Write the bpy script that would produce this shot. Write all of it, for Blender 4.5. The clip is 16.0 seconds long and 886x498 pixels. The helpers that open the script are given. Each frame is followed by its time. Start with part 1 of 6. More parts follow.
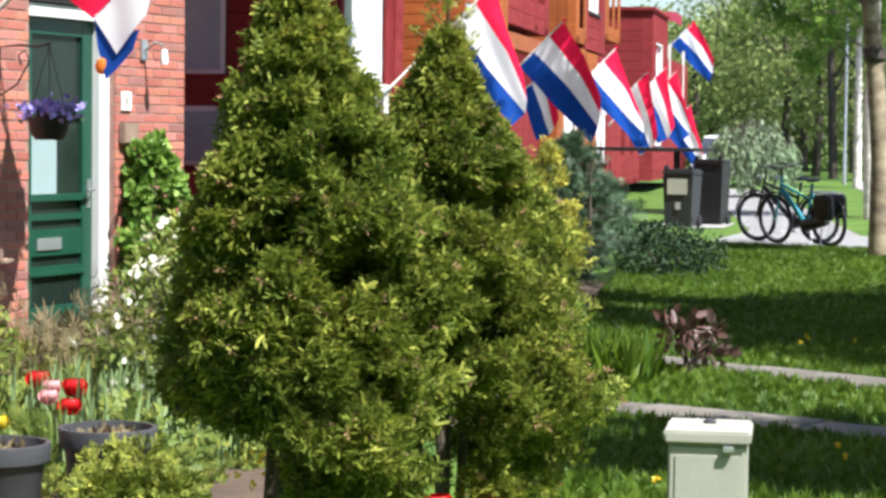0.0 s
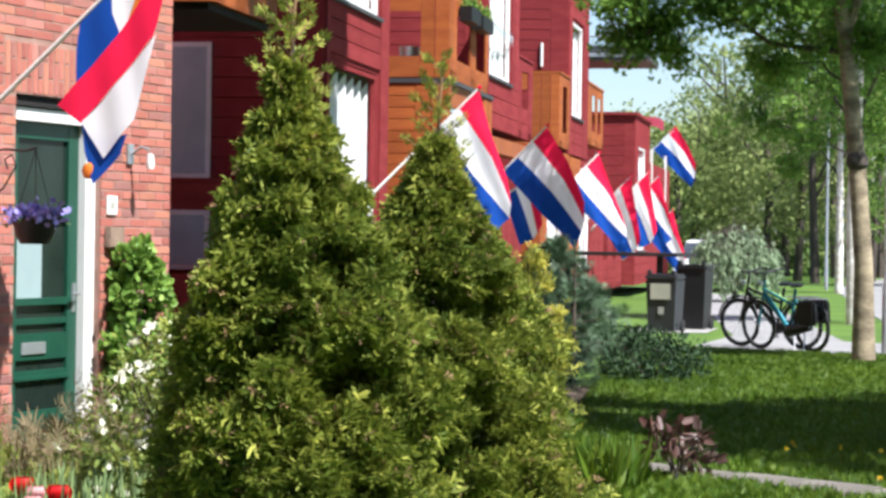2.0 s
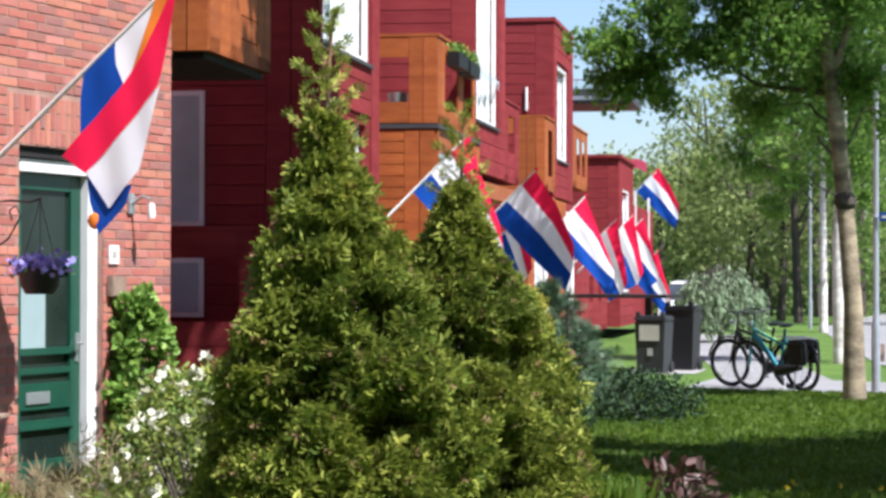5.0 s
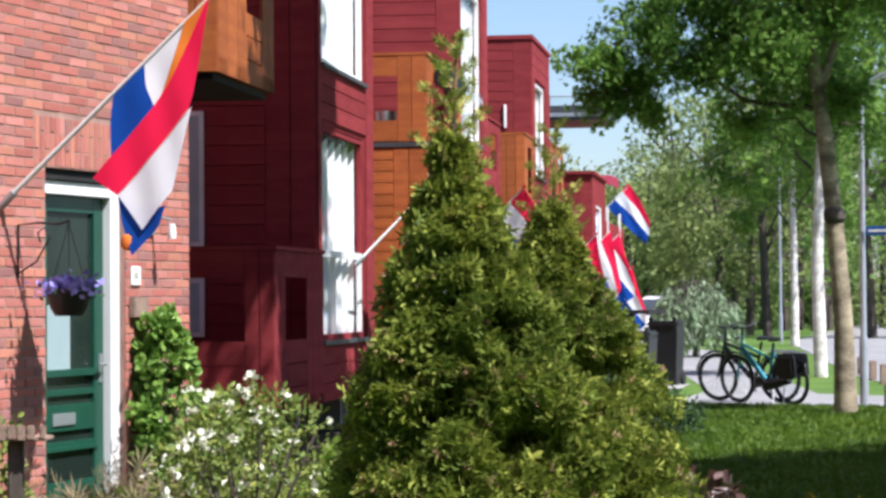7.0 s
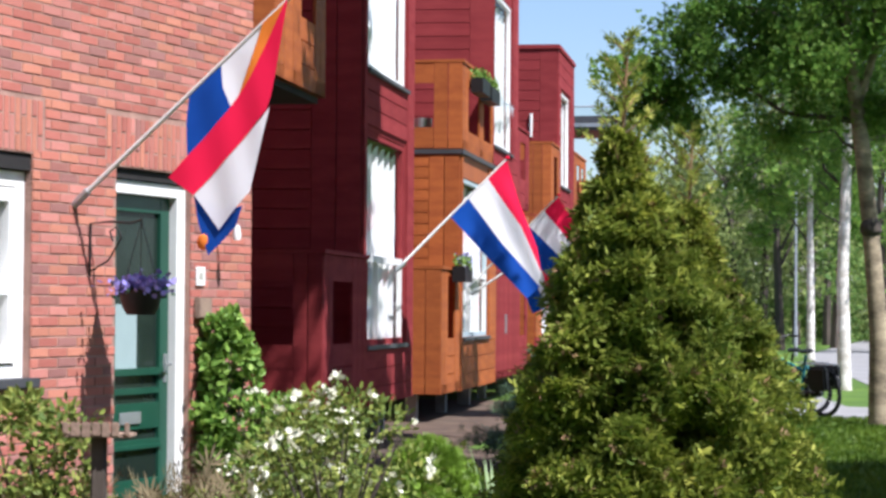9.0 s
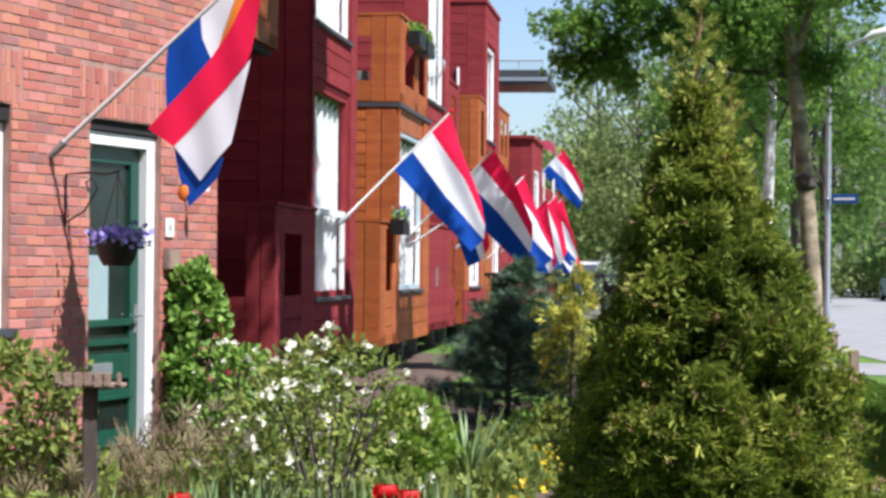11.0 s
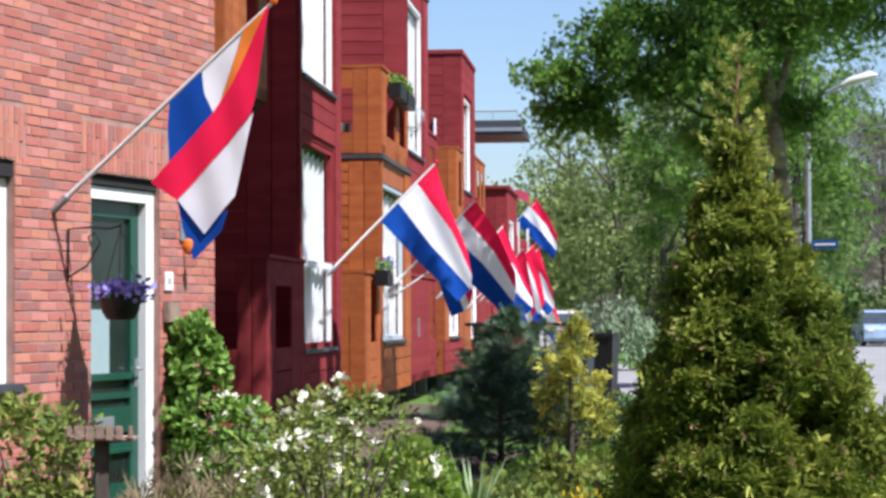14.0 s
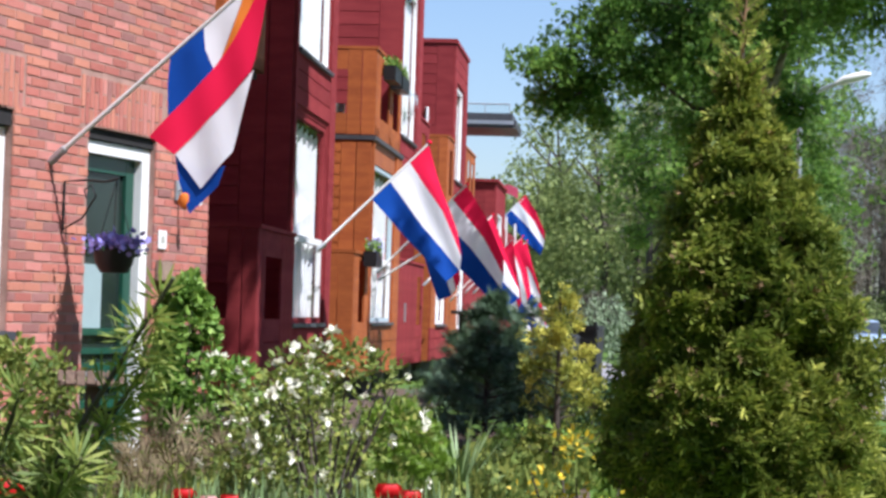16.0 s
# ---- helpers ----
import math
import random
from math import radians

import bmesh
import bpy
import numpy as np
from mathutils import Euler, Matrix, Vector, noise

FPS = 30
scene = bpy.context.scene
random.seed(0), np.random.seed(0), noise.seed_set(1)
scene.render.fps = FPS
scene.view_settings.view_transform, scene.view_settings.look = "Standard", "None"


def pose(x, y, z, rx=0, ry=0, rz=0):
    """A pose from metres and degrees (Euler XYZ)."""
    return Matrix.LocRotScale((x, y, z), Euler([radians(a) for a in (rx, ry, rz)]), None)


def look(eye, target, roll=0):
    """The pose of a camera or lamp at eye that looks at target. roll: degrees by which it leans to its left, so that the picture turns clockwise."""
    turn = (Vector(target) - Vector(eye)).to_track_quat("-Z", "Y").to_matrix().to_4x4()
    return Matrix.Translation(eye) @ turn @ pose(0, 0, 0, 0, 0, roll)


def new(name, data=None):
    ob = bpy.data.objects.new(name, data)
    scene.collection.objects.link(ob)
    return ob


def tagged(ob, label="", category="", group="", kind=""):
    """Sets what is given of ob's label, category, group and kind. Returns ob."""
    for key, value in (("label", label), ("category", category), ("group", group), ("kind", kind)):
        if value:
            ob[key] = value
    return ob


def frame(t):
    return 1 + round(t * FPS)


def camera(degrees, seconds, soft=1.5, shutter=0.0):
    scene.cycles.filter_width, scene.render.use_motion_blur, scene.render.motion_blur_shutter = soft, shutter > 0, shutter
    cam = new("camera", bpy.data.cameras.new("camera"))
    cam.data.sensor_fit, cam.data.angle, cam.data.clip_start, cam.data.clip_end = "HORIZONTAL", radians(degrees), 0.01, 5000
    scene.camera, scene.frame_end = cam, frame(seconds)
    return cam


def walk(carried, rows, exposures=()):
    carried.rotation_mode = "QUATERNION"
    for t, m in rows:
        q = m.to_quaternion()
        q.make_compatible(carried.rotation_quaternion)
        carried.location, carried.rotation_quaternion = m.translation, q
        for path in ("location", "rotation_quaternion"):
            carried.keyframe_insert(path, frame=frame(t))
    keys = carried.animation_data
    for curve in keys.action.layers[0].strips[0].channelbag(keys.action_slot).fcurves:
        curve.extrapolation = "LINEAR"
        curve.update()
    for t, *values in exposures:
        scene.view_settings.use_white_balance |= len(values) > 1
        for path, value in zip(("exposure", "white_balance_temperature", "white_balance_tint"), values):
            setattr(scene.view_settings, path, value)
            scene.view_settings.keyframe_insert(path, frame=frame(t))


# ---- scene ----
cam = camera(22.8, 16.0, soft=3.0)
PATH = [
    (0, (7.844, -11.829, 1.453), (7.059, -9.993, 1.348), 0.7),
    (0.5, (7.829, -11.821, 1.463), (7.042, -9.984, 1.377), 0.9),
    (1, (7.812, -11.803, 1.473), (7.026, -9.964, 1.414), 1.1),
    (1.5, (7.809, -11.82, 1.468), (7.028, -9.979, 1.422), 0.9),
    (2, (7.815, -11.829, 1.467), (7.043, -9.984, 1.456), 0.9),
    (2.5, (7.808, -11.82, 1.477), (7.028, -9.978, 1.48), 1.0),
    (3, (7.81, -11.849, 1.477), (7.026, -10.009, 1.506), 0.8),
    (5.5, (7.651, -11.987, 1.467), (6.898, -10.134, 1.493), 0.1),
    (6, (7.544, -12.004, 1.461), (6.784, -10.154, 1.481), -0.1),
    (6.5, (7.503, -12.092, 1.474), (6.738, -10.244, 1.516), 0.4),
    (7, (7.367, -12.223, 1.476), (6.647, -10.357, 1.521), -0.4),
    (7.5, (7.299, -12.33, 1.472), (6.598, -10.457, 1.482), -0.8),
    (8, (7.213, -12.365, 1.46), (6.501, -10.496, 1.497), 0.3),
    (8.5, (7.106, -12.396, 1.44), (6.415, -10.519, 1.478), -0.4),
    (9, (6.984, -12.409, 1.438), (6.262, -10.544, 1.492), 0.4),
    (9.5, (6.844, -12.476, 1.449), (6.157, -10.598, 1.48), 0.3),
    (12, (6.508, -12.751, 1.411), (5.889, -10.849, 1.425), 0.1),
    (12.5, (6.463, -12.785, 1.418), (5.85, -10.881, 1.453), -0.7),
    (13, (6.43, -12.775, 1.413), (5.826, -10.868, 1.457), -0.2),
    (13.5, (6.43, -12.795, 1.422), (5.821, -10.89, 1.475), -0.1),
    (14, (6.425, -12.804, 1.414), (5.814, -10.9, 1.473), -0.2),
    (14.5, (6.422, -12.856, 1.4), (5.864, -10.936, 1.441), 0.0),
    (15, (6.4, -12.914, 1.356), (5.826, -10.998, 1.401), 0.6),
    (15.5, (6.421, -12.909, 1.281), (5.834, -10.998, 1.34), 1.8),
    (16, (6.397, -12.874, 1.195), (5.799, -10.967, 1.254), 1.8),
]
walk(cam, [(t, look(e, a, r)) for t, e, a, r in PATH], exposures=[(0, 1.32, 6150, 10), (5, 1.13, 5950, 14), (10, 1.04, 5900, 15), (16, 0.98, 5800, 16)])


# ---------------------------------------------------------------- world, sun
SUN = Vector((1.0, -0.36, 1.64)).normalized()
world = bpy.data.worlds.new("World")
scene.world = world
world.use_nodes = True
nt = world.node_tree
sky = nt.nodes.new("ShaderNodeTexSky")
sky.sky_type = "NISHITA"
sky.sun_disc = False
sky.sun_elevation = math.asin(SUN.z)
sky.sun_rotation = math.atan2(SUN.x, SUN.y)
sky.dust_density = 0.8
sky.ozone_density = 2.5
bgn = nt.nodes["Background"]
bgn.inputs[1].default_value = 0.075
nt.links.new(sky.outputs[0], bgn.inputs[0])
sun = new("sun", bpy.data.lights.new("sun", "SUN"))
sun.data.energy = 5.0
sun.data.angle = radians(0.55)
sun.data.color = (1, 0.955, 0.90)
sun.matrix_world = look(SUN * 50, (0, 0, 0))

# ---------------------------------------------------------------- materials
def mat(name, c, c2=None, rough=0.7, sc=(3, 40), var=0.25, bump=0.15, metal=0.0, island=0.0, obj=0.0, transl=0.0,
        stretch=(1, 1, 1), spec=0.4, hue=0.0):
    m = bpy.data.materials.new(name)
    m.use_nodes = True
    t = m.node_tree
    p = t.nodes["Principled BSDF"]
    p.inputs["Roughness"].default_value = rough
    p.inputs["Metallic"].default_value = metal
    p.inputs["Specular IOR Level"].default_value = spec
    c2 = c2 or tuple(v * 0.7 for v in c)
    tc = t.nodes.new("ShaderNodeTexCoord")
    mp = t.nodes.new("ShaderNodeMapping")
    mp.inputs["Scale"].default_value = stretch
    t.links.new(tc.outputs["Object"], mp.inputs[0])
    na, nb = t.nodes.new("ShaderNodeTexNoise"), t.nodes.new("ShaderNodeTexNoise")
    for n, s in ((na, sc[0]), (nb, sc[1])):
        n.inputs["Scale"].default_value = s
        n.inputs["Detail"].default_value = 4
        t.links.new(mp.outputs[0], n.inputs["Vector"])
    rmp = t.nodes.new("ShaderNodeMapRange")
    rmp.inputs[1].default_value, rmp.inputs[2].default_value = 0.35, 0.65
    t.links.new(na.outputs[0], rmp.inputs[0])
    mix = t.nodes.new("ShaderNodeMix")
    mix.data_type = "RGBA"
    mix.inputs[6].default_value, mix.inputs[7].default_value = (*c, 1), (*c2, 1)
    t.links.new(rmp.outputs[0], mix.inputs[0])
    hsv = t.nodes.new("ShaderNodeHueSaturation")
    t.links.new(mix.outputs[2], hsv.inputs["Color"])
    val = t.nodes.new("ShaderNodeMath")
    val.operation = "MULTIPLY_ADD"
    t.links.new(nb.outputs[0], val.inputs[0])
    val.inputs[1].default_value, val.inputs[2].default_value = 2 * var, 1 - var
    last = val
    for k, amount in (("isl", island), ("obj", obj)):
        if amount:
            if k == "isl":
                g = t.nodes.new("ShaderNodeNewGeometry")
                src = g.outputs["Random Per Island"]
            else:
                g = t.nodes.new("ShaderNodeObjectInfo")
                src = g.outputs["Random"]
            a = t.nodes.new("ShaderNodeMath")
            a.operation = "MULTIPLY_ADD"
            t.links.new(src, a.inputs[0])
            a.inputs[1].default_value, a.inputs[2].default_value = 2 * amount, -amount
            b = t.nodes.new("ShaderNodeMath")
            b.operation = "ADD"
            t.links.new(last.outputs[0], b.inputs[0])
            t.links.new(a.outputs[0], b.inputs[1])
            last = b
            if hue:
                h = t.nodes.new("ShaderNodeMath")
                h.operation = "MULTIPLY_ADD"
                t.links.new(src, h.inputs[0])
                h.inputs[1].default_value, h.inputs[2].default_value = -2 * hue, 0.5 + hue
                t.links.new(h.outputs[0], hsv.inputs["Hue"])
    t.links.new(last.outputs[0], hsv.inputs["Value"])
    t.links.new(hsv.outputs[0], p.inputs["Base Color"])
    if bump:
        bn = t.nodes.new("ShaderNodeBump")
        bn.inputs["Strength"].default_value = bump
        bn.inputs["Distance"].default_value = 0.01
        t.links.new(nb.outputs[0], bn.inputs["Height"])
        t.links.new(bn.outputs[0], p.inputs["Normal"])
    if transl:
        tr = t.nodes.new("ShaderNodeBsdfTranslucent")
        t.links.new(hsv.outputs[0], tr.inputs[0])
        ms = t.nodes.new("ShaderNodeMixShader")
        ms.inputs[0].default_value = transl
        t.links.new(p.outputs[0], ms.inputs[1])
        t.links.new(tr.outputs[0], ms.inputs[2])
        t.links.new(ms.outputs[0], t.nodes["Material Output"].inputs[0])
    return m


def brick_mat(name, by_object):
    """Red hand-moulded brick; about one in eight is a burnt grey-brown header."""
    m = mat(name, (0.41, 0.145, 0.105), (0.47, 0.185, 0.14), rough=0.85, sc=(9, 90), var=0.16, bump=0.5, spec=0.2,
            island=0 if by_object else 0.12, obj=0.12 if by_object else 0)
    t = m.node_tree
    hsv = [n for n in t.nodes if n.bl_idname == "ShaderNodeHueSaturation"][0]
    old = [n for n in t.nodes if n.bl_idname == "ShaderNodeMix"][0]
    if by_object:
        src = [n for n in t.nodes if n.bl_idname == "ShaderNodeObjectInfo"][0].outputs["Random"]
    else:
        src = [n for n in t.nodes if n.bl_idname == "ShaderNodeNewGeometry"][0].outputs["Random Per Island"]
    wn = t.nodes.new("ShaderNodeTexWhiteNoise")
    wn.noise_dimensions = "1D"
    t.links.new(src, wn.inputs["W"])
    rp = t.nodes.new("ShaderNodeValToRGB")
    rp.color_ramp.interpolation = "CONSTANT"
    tones = ((0.0, (0.42, 0.145, 0.105)), (0.28, (0.47, 0.195, 0.125)), (0.46, (0.36, 0.115, 0.09)), (0.64, (0.48, 0.20, 0.165)), (0.78, (0.40, 0.15, 0.12)), (0.86, (0.24, 0.125, 0.115)), (0.94, (0.30, 0.135, 0.115)))
    for k, (at, c) in enumerate(tones):
        e = rp.color_ramp.elements[k] if k < 2 else rp.color_ramp.elements.new(at)
        e.position, e.color = at, (*c, 1)
    t.links.new(wn.outputs["Value"], rp.inputs[0])
    mx = t.nodes.new("ShaderNodeMix")
    mx.data_type = "RGBA"
    mx.inputs[0].default_value = 0.72
    t.links.new(old.outputs[2], mx.inputs[6])
    t.links.new(rp.outputs[0], mx.inputs[7])
    t.links.new(mx.outputs[2], hsv.inputs["Color"])
    return m


def glass_mat(name):
    m = bpy.data.materials.new(name)
    m.use_nodes = True
    t = m.node_tree
    t.nodes.remove(t.nodes["Principled BSDF"])
    tr, gl = t.nodes.new("ShaderNodeBsdfTransparent"), t.nodes.new("ShaderNodeBsdfGlossy")
    tr.inputs[0].default_value = (0.97, 0.975, 0.97, 1)
    gl.inputs["Roughness"].default_value = 0.02
    lw = t.nodes.new("ShaderNodeLayerWeight")
    pw = t.nodes.new("ShaderNodeMath")
    pw.operation = "POWER"
    pw.inputs[1].default_value = 4.5
    t.links.new(lw.outputs["Facing"], pw.inputs[0])
    fr = t.nodes.new("ShaderNodeMath")
    fr.operation = "MULTIPLY_ADD"
    fr.inputs[1].default_value, fr.inputs[2].default_value = 0.35, 0.025
    t.links.new(pw.outputs[0], fr.inputs[0])
    ms = t.nodes.new("ShaderNodeMixShader")
    t.links.new(fr.outputs[0], ms.inputs[0])
    t.links.new(tr.outputs[0], ms.inputs[1])
    t.links.new(gl.outputs[0], ms.inputs[2])
    t.links.new(ms.outputs[0], t.nodes["Material Output"].inputs[0])
    return m


M_BRICK, M_BRICK_ALL = brick_mat("brick", True), brick_mat("brick_rest", False)
M_MORTAR = mat("mortar", (0.39, 0.23, 0.18), rough=0.95, sc=(6, 120), var=0.2, bump=0.4)
M_RED = mat("red_stain", (0.195, 0.028, 0.031), (0.245, 0.040, 0.041), rough=0.85, sc=(2, 30), var=0.18, bump=0.2, obj=0.10, stretch=(1, 1, 4), spec=0.06)
M_REDW = mat("red_wall", (0.195, 0.028, 0.031), (0.235, 0.037, 0.039), rough=0.85, sc=(2, 30), var=0.18, bump=0.2, spec=0.06)
M_ORA = mat("larch", (0.36, 0.105, 0.028), (0.27, 0.072, 0.022), rough=0.6, sc=(2.5, 24), var=0.25, bump=0.25, obj=0.14, stretch=(1, 1, 5), spec=0.15)
M_ORAW = mat("larch_wall", (0.33, 0.095, 0.027), (0.27, 0.072, 0.022), rough=0.6, sc=(2.5, 24), var=0.25, bump=0.2)
M_WHITE = mat("white_paint", (0.78, 0.77, 0.74), (0.70, 0.69, 0.66), rough=0.4, var=0.05, bump=0.05)
M_CURT = mat("curtain", (0.88, 0.88, 0.87), (0.83, 0.83, 0.83), rough=0.9, var=0.04, bump=0.0, transl=0.08)
M_GREEN = mat("green_paint", (0.010, 0.058, 0.035), (0.013, 0.070, 0.042), rough=0.35, var=0.12, bump=0.08)
# near-black: shade put into soffits, undersides, underfloor panels; also window backs, bin shelter timber
M_DARK = mat("shade_and_dark_timber", (0.02, 0.018, 0.017), rough=0.9, var=0.2, bump=0)
M_DGREY = mat("dark_grey_plastic", (0.045, 0.046, 0.05), (0.06, 0.06, 0.064), rough=0.5, var=0.15, bump=0.1)
M_BIN = mat("bin_plastic", (0.028, 0.03, 0.035), rough=0.45, var=0.15, bump=0.05)
M_BLACK = mat("black_plastic", (0.012, 0.012, 0.013), rough=0.45, var=0.15, bump=0.05)
M_STEEL = mat("galvanised_steel", (0.5, 0.52, 0.53), (0.4, 0.42, 0.43), rough=0.4, metal=0.7, var=0.1, bump=0.05)
M_POLE = mat("pole_varnish", (0.74, 0.72, 0.68), (0.66, 0.64, 0.6), rough=0.35, var=0.08, bump=0.03)
M_BIND = mat("blinds", (0.40, 0.49, 0.51), (0.34, 0.42, 0.44), rough=0.6, var=0.1, bump=0.05)
M_PAPER = mat("frosted_film", (0.30, 0.39, 0.385), (0.27, 0.35, 0.345), rough=0.5, var=0.04, bump=0)
M_CONC = mat("concrete", (0.33, 0.32, 0.30), (0.25, 0.245, 0.23), rough=0.9, sc=(4, 60), var=0.2, bump=0.3)
# slab grey darkened in the colour for part shade lying on the path
M_PATH = mat("shade_darkened_slab", (0.165, 0.150, 0.125), (0.110, 0.100, 0.082), rough=0.95, sc=(3, 60), var=0.25, bump=0.3, obj=0.12)
M_PAVE = mat("concrete_slab", (0.24, 0.225, 0.20), (0.17, 0.16, 0.14), rough=0.9, sc=(3, 60), var=0.18, bump=0.3, obj=0.1)
M_ROAD = mat("pale_asphalt", (0.245, 0.24, 0.235), (0.20, 0.196, 0.19), rough=0.9, sc=(0.6, 60), var=0.12, bump=0.2)
M_SOIL = mat("soil", (0.10, 0.068, 0.045), (0.06, 0.04, 0.028), rough=0.95, sc=(3, 40), var=0.35, bump=0.8)
M_LAWN = mat("lawn", (0.082, 0.148, 0.012), (0.050, 0.105, 0.009), rough=0.9, sc=(0.7, 30), var=0.3, bump=0.5)
M_GRASS = mat("grass_blades", (0.098, 0.165, 0.009), (0.060, 0.116, 0.007), rough=0.6, sc=(0.6, 8), var=0.15, bump=0, island=0.25, transl=0.3, hue=0.02)
M_THUJA = mat("thuja", (0.202, 0.240, 0.034), (0.108, 0.152, 0.022), rough=0.6, sc=(4, 20), var=0.22, bump=0, island=0.44, transl=0.34, hue=0.025, spec=0.15)
M_THUJA2 = mat("thuja_fresh", (0.280, 0.305, 0.056), (0.200, 0.242, 0.044), rough=0.6, sc=(4, 20), var=0.22, bump=0, island=0.44, transl=0.30, hue=0.02, spec=0.15)
M_TWIG = mat("dry_twig", (0.25, 0.145, 0.065), (0.16, 0.095, 0.05), rough=0.85, sc=(8, 60), var=0.25, bump=0.3)
M_BIRCH = mat("birch_bark", (0.74, 0.71, 0.65), (0.42, 0.38, 0.32), rough=0.8, sc=(2.2, 14), var=0.45, bump=0.5, stretch=(1, 1, 2.6))
M_BIRCHB = mat("mottled_bark", (0.36, 0.29, 0.19), (0.13, 0.10, 0.065), rough=0.85, sc=(2.6, 16), var=0.5, bump=0.6, stretch=(1, 1, 2.2))
M_BARK = mat("dark_bark", (0.085, 0.066, 0.05), (0.05, 0.04, 0.032), rough=0.9, sc=(5, 30), var=0.3, bump=0.7, stretch=(1, 1, 0.4))
M_LEAF = mat("birch_leaf", (0.172, 0.300, 0.050), (0.108, 0.212, 0.036), rough=0.5, sc=(0.8, 6), var=0.15, bump=0, island=0.3, transl=0.5, hue=0.02, spec=0.1)
M_WOODS = mat("wood_leaf", (0.200, 0.305, 0.075), (0.130, 0.218, 0.056), rough=0.6, sc=(0.15, 1.2), var=0.2, bump=0, island=0.35, transl=0.45, hue=0.03, spec=0.15)
M_WOODS2 = mat("wood_leaf_yellow", (0.265, 0.315, 0.105), (0.185, 0.235, 0.080), rough=0.6, sc=(0.2, 1.5), var=0.2, bump=0, island=0.3, transl=0.35, hue=0.02, spec=0.1)
M_BARE = mat("bare_twigs", (0.165, 0.145, 0.110), (0.115, 0.105, 0.08), rough=0.9, sc=(0.3, 3), var=0.15, bump=0, island=0.2, spec=0.1)
M_WILLOW = mat("willow_leaf", (0.27, 0.35, 0.20), (0.20, 0.28, 0.15), rough=0.6, sc=(0.8, 6), var=0.15, bump=0, island=0.25, transl=0.3)
M_CLIMB = mat("climber_leaf", (0.22, 0.36, 0.06), (0.15, 0.27, 0.042), rough=0.6, sc=(4, 20), var=0.15, bump=0, island=0.3, transl=0.3, hue=0.015)
M_SHRUB = mat("shrub_leaf", (0.215, 0.265, 0.058), (0.145, 0.195, 0.043), rough=0.5, sc=(3, 12), var=0.2, bump=0, island=0.35, transl=0.3, hue=0.03, spec=0.15)
M_LIME = mat("lime_leaf", (0.19, 0.30, 0.03), (0.14, 0.24, 0.025), rough=0.5, sc=(4, 20), var=0.15, bump=0, island=0.25, transl=0.3)
M_DKLEAF = mat("dark_leaf", (0.032, 0.068, 0.022), (0.020, 0.048, 0.016), rough=0.75, sc=(3, 14), var=0.2, bump=0, island=0.35, transl=0.15)
M_SPRUCE = mat("blue_spruce", (0.090, 0.150, 0.074), (0.050, 0.092, 0.046), rough=0.6, sc=(3, 14), var=0.2, bump=0, island=0.3, transl=0.12)
M_YUCCA = mat("yucca_leaf", (0.21, 0.29, 0.12), (0.14, 0.21, 0.08), rough=0.5, sc=(4, 20), var=0.15, bump=0, spec=0.3)
M_GOLD = mat("golden_conifer", (0.60, 0.53, 0.10), (0.32, 0.34, 0.06), rough=0.6, sc=(4, 20), var=0.2, bump=0, island=0.3, transl=0.3, spec=0.1)
M_BROWNP = mat("dry_stalks", (0.21, 0.155, 0.085), (0.14, 0.12, 0.055), rough=0.8, sc=(3, 14), var=0.2, bump=0, island=0.35, transl=0.2)
M_BRONZE = mat("bronze_leaf", (0.13, 0.06, 0.05), (0.08, 0.055, 0.04), rough=0.35, sc=(3, 14), var=0.2, bump=0, island=0.4, transl=0.15)
M_PETALW = mat("white_petal", (0.78, 0.77, 0.64), (0.68, 0.68, 0.50), rough=0.6, var=0.06, bump=0, transl=0.25)
M_PETALR = mat("red_petal", (0.62, 0.012, 0.012), (0.5, 0.008, 0.01), rough=0.45, var=0.12, bump=0, transl=0.3)
M_PETALP = mat("pink_petal", (0.75, 0.28, 0.32), (0.78, 0.55, 0.5), rough=0.5, var=0.1, bump=0, transl=0.3)
M_PETALY = mat("yellow_petal", (0.75, 0.58, 0.03), (0.65, 0.45, 0.02), rough=0.5, var=0.08, bump=0, transl=0.3)
M_PETALV = mat("violet_petal", (0.20, 0.18, 0.52), (0.34, 0.30, 0.66), rough=0.5, var=0.2, bump=0, island=0.3, transl=0.25)
M_FRED = mat("flag_red", (0.86, 0.016, 0.075), (0.80, 0.014, 0.065), spec=0.12, rough=0.8, var=0.06, bump=0.05, sc=(2, 200), transl=0.35)
M_FWHITE = mat("flag_white", (0.86, 0.86, 0.87), (0.82, 0.82, 0.84), rough=0.7, var=0.04, bump=0.05, sc=(2, 200), transl=0.38)
M_FBLUE = mat("flag_blue", (0.009, 0.066, 0.34), (0.007, 0.052, 0.28), spec=0.12, rough=0.8, var=0.08, bump=0.05, sc=(2, 200), transl=0.3)
M_FORANGE = mat("flag_orange", (0.80, 0.22, 0.02), (0.74, 0.19, 0.02), rough=0.7, var=0.05, bump=0.05, sc=(2, 200), transl=0.35)
M_FPINK = mat("banner_pink", (0.85, 0.13, 0.20), (0.80, 0.10, 0.16), rough=0.7, var=0.06, bump=0.05, transl=0.35)
M_CREAM = mat("cream_cabinet", (0.39, 0.38, 0.315), (0.345, 0.335, 0.28), rough=0.5, sc=(5, 60), var=0.06, bump=0.08)
M_SLAB = mat("weathered_plank", (0.30, 0.21, 0.15), (0.22, 0.15, 0.11), rough=0.85, sc=(6, 40), var=0.3, bump=0.4)
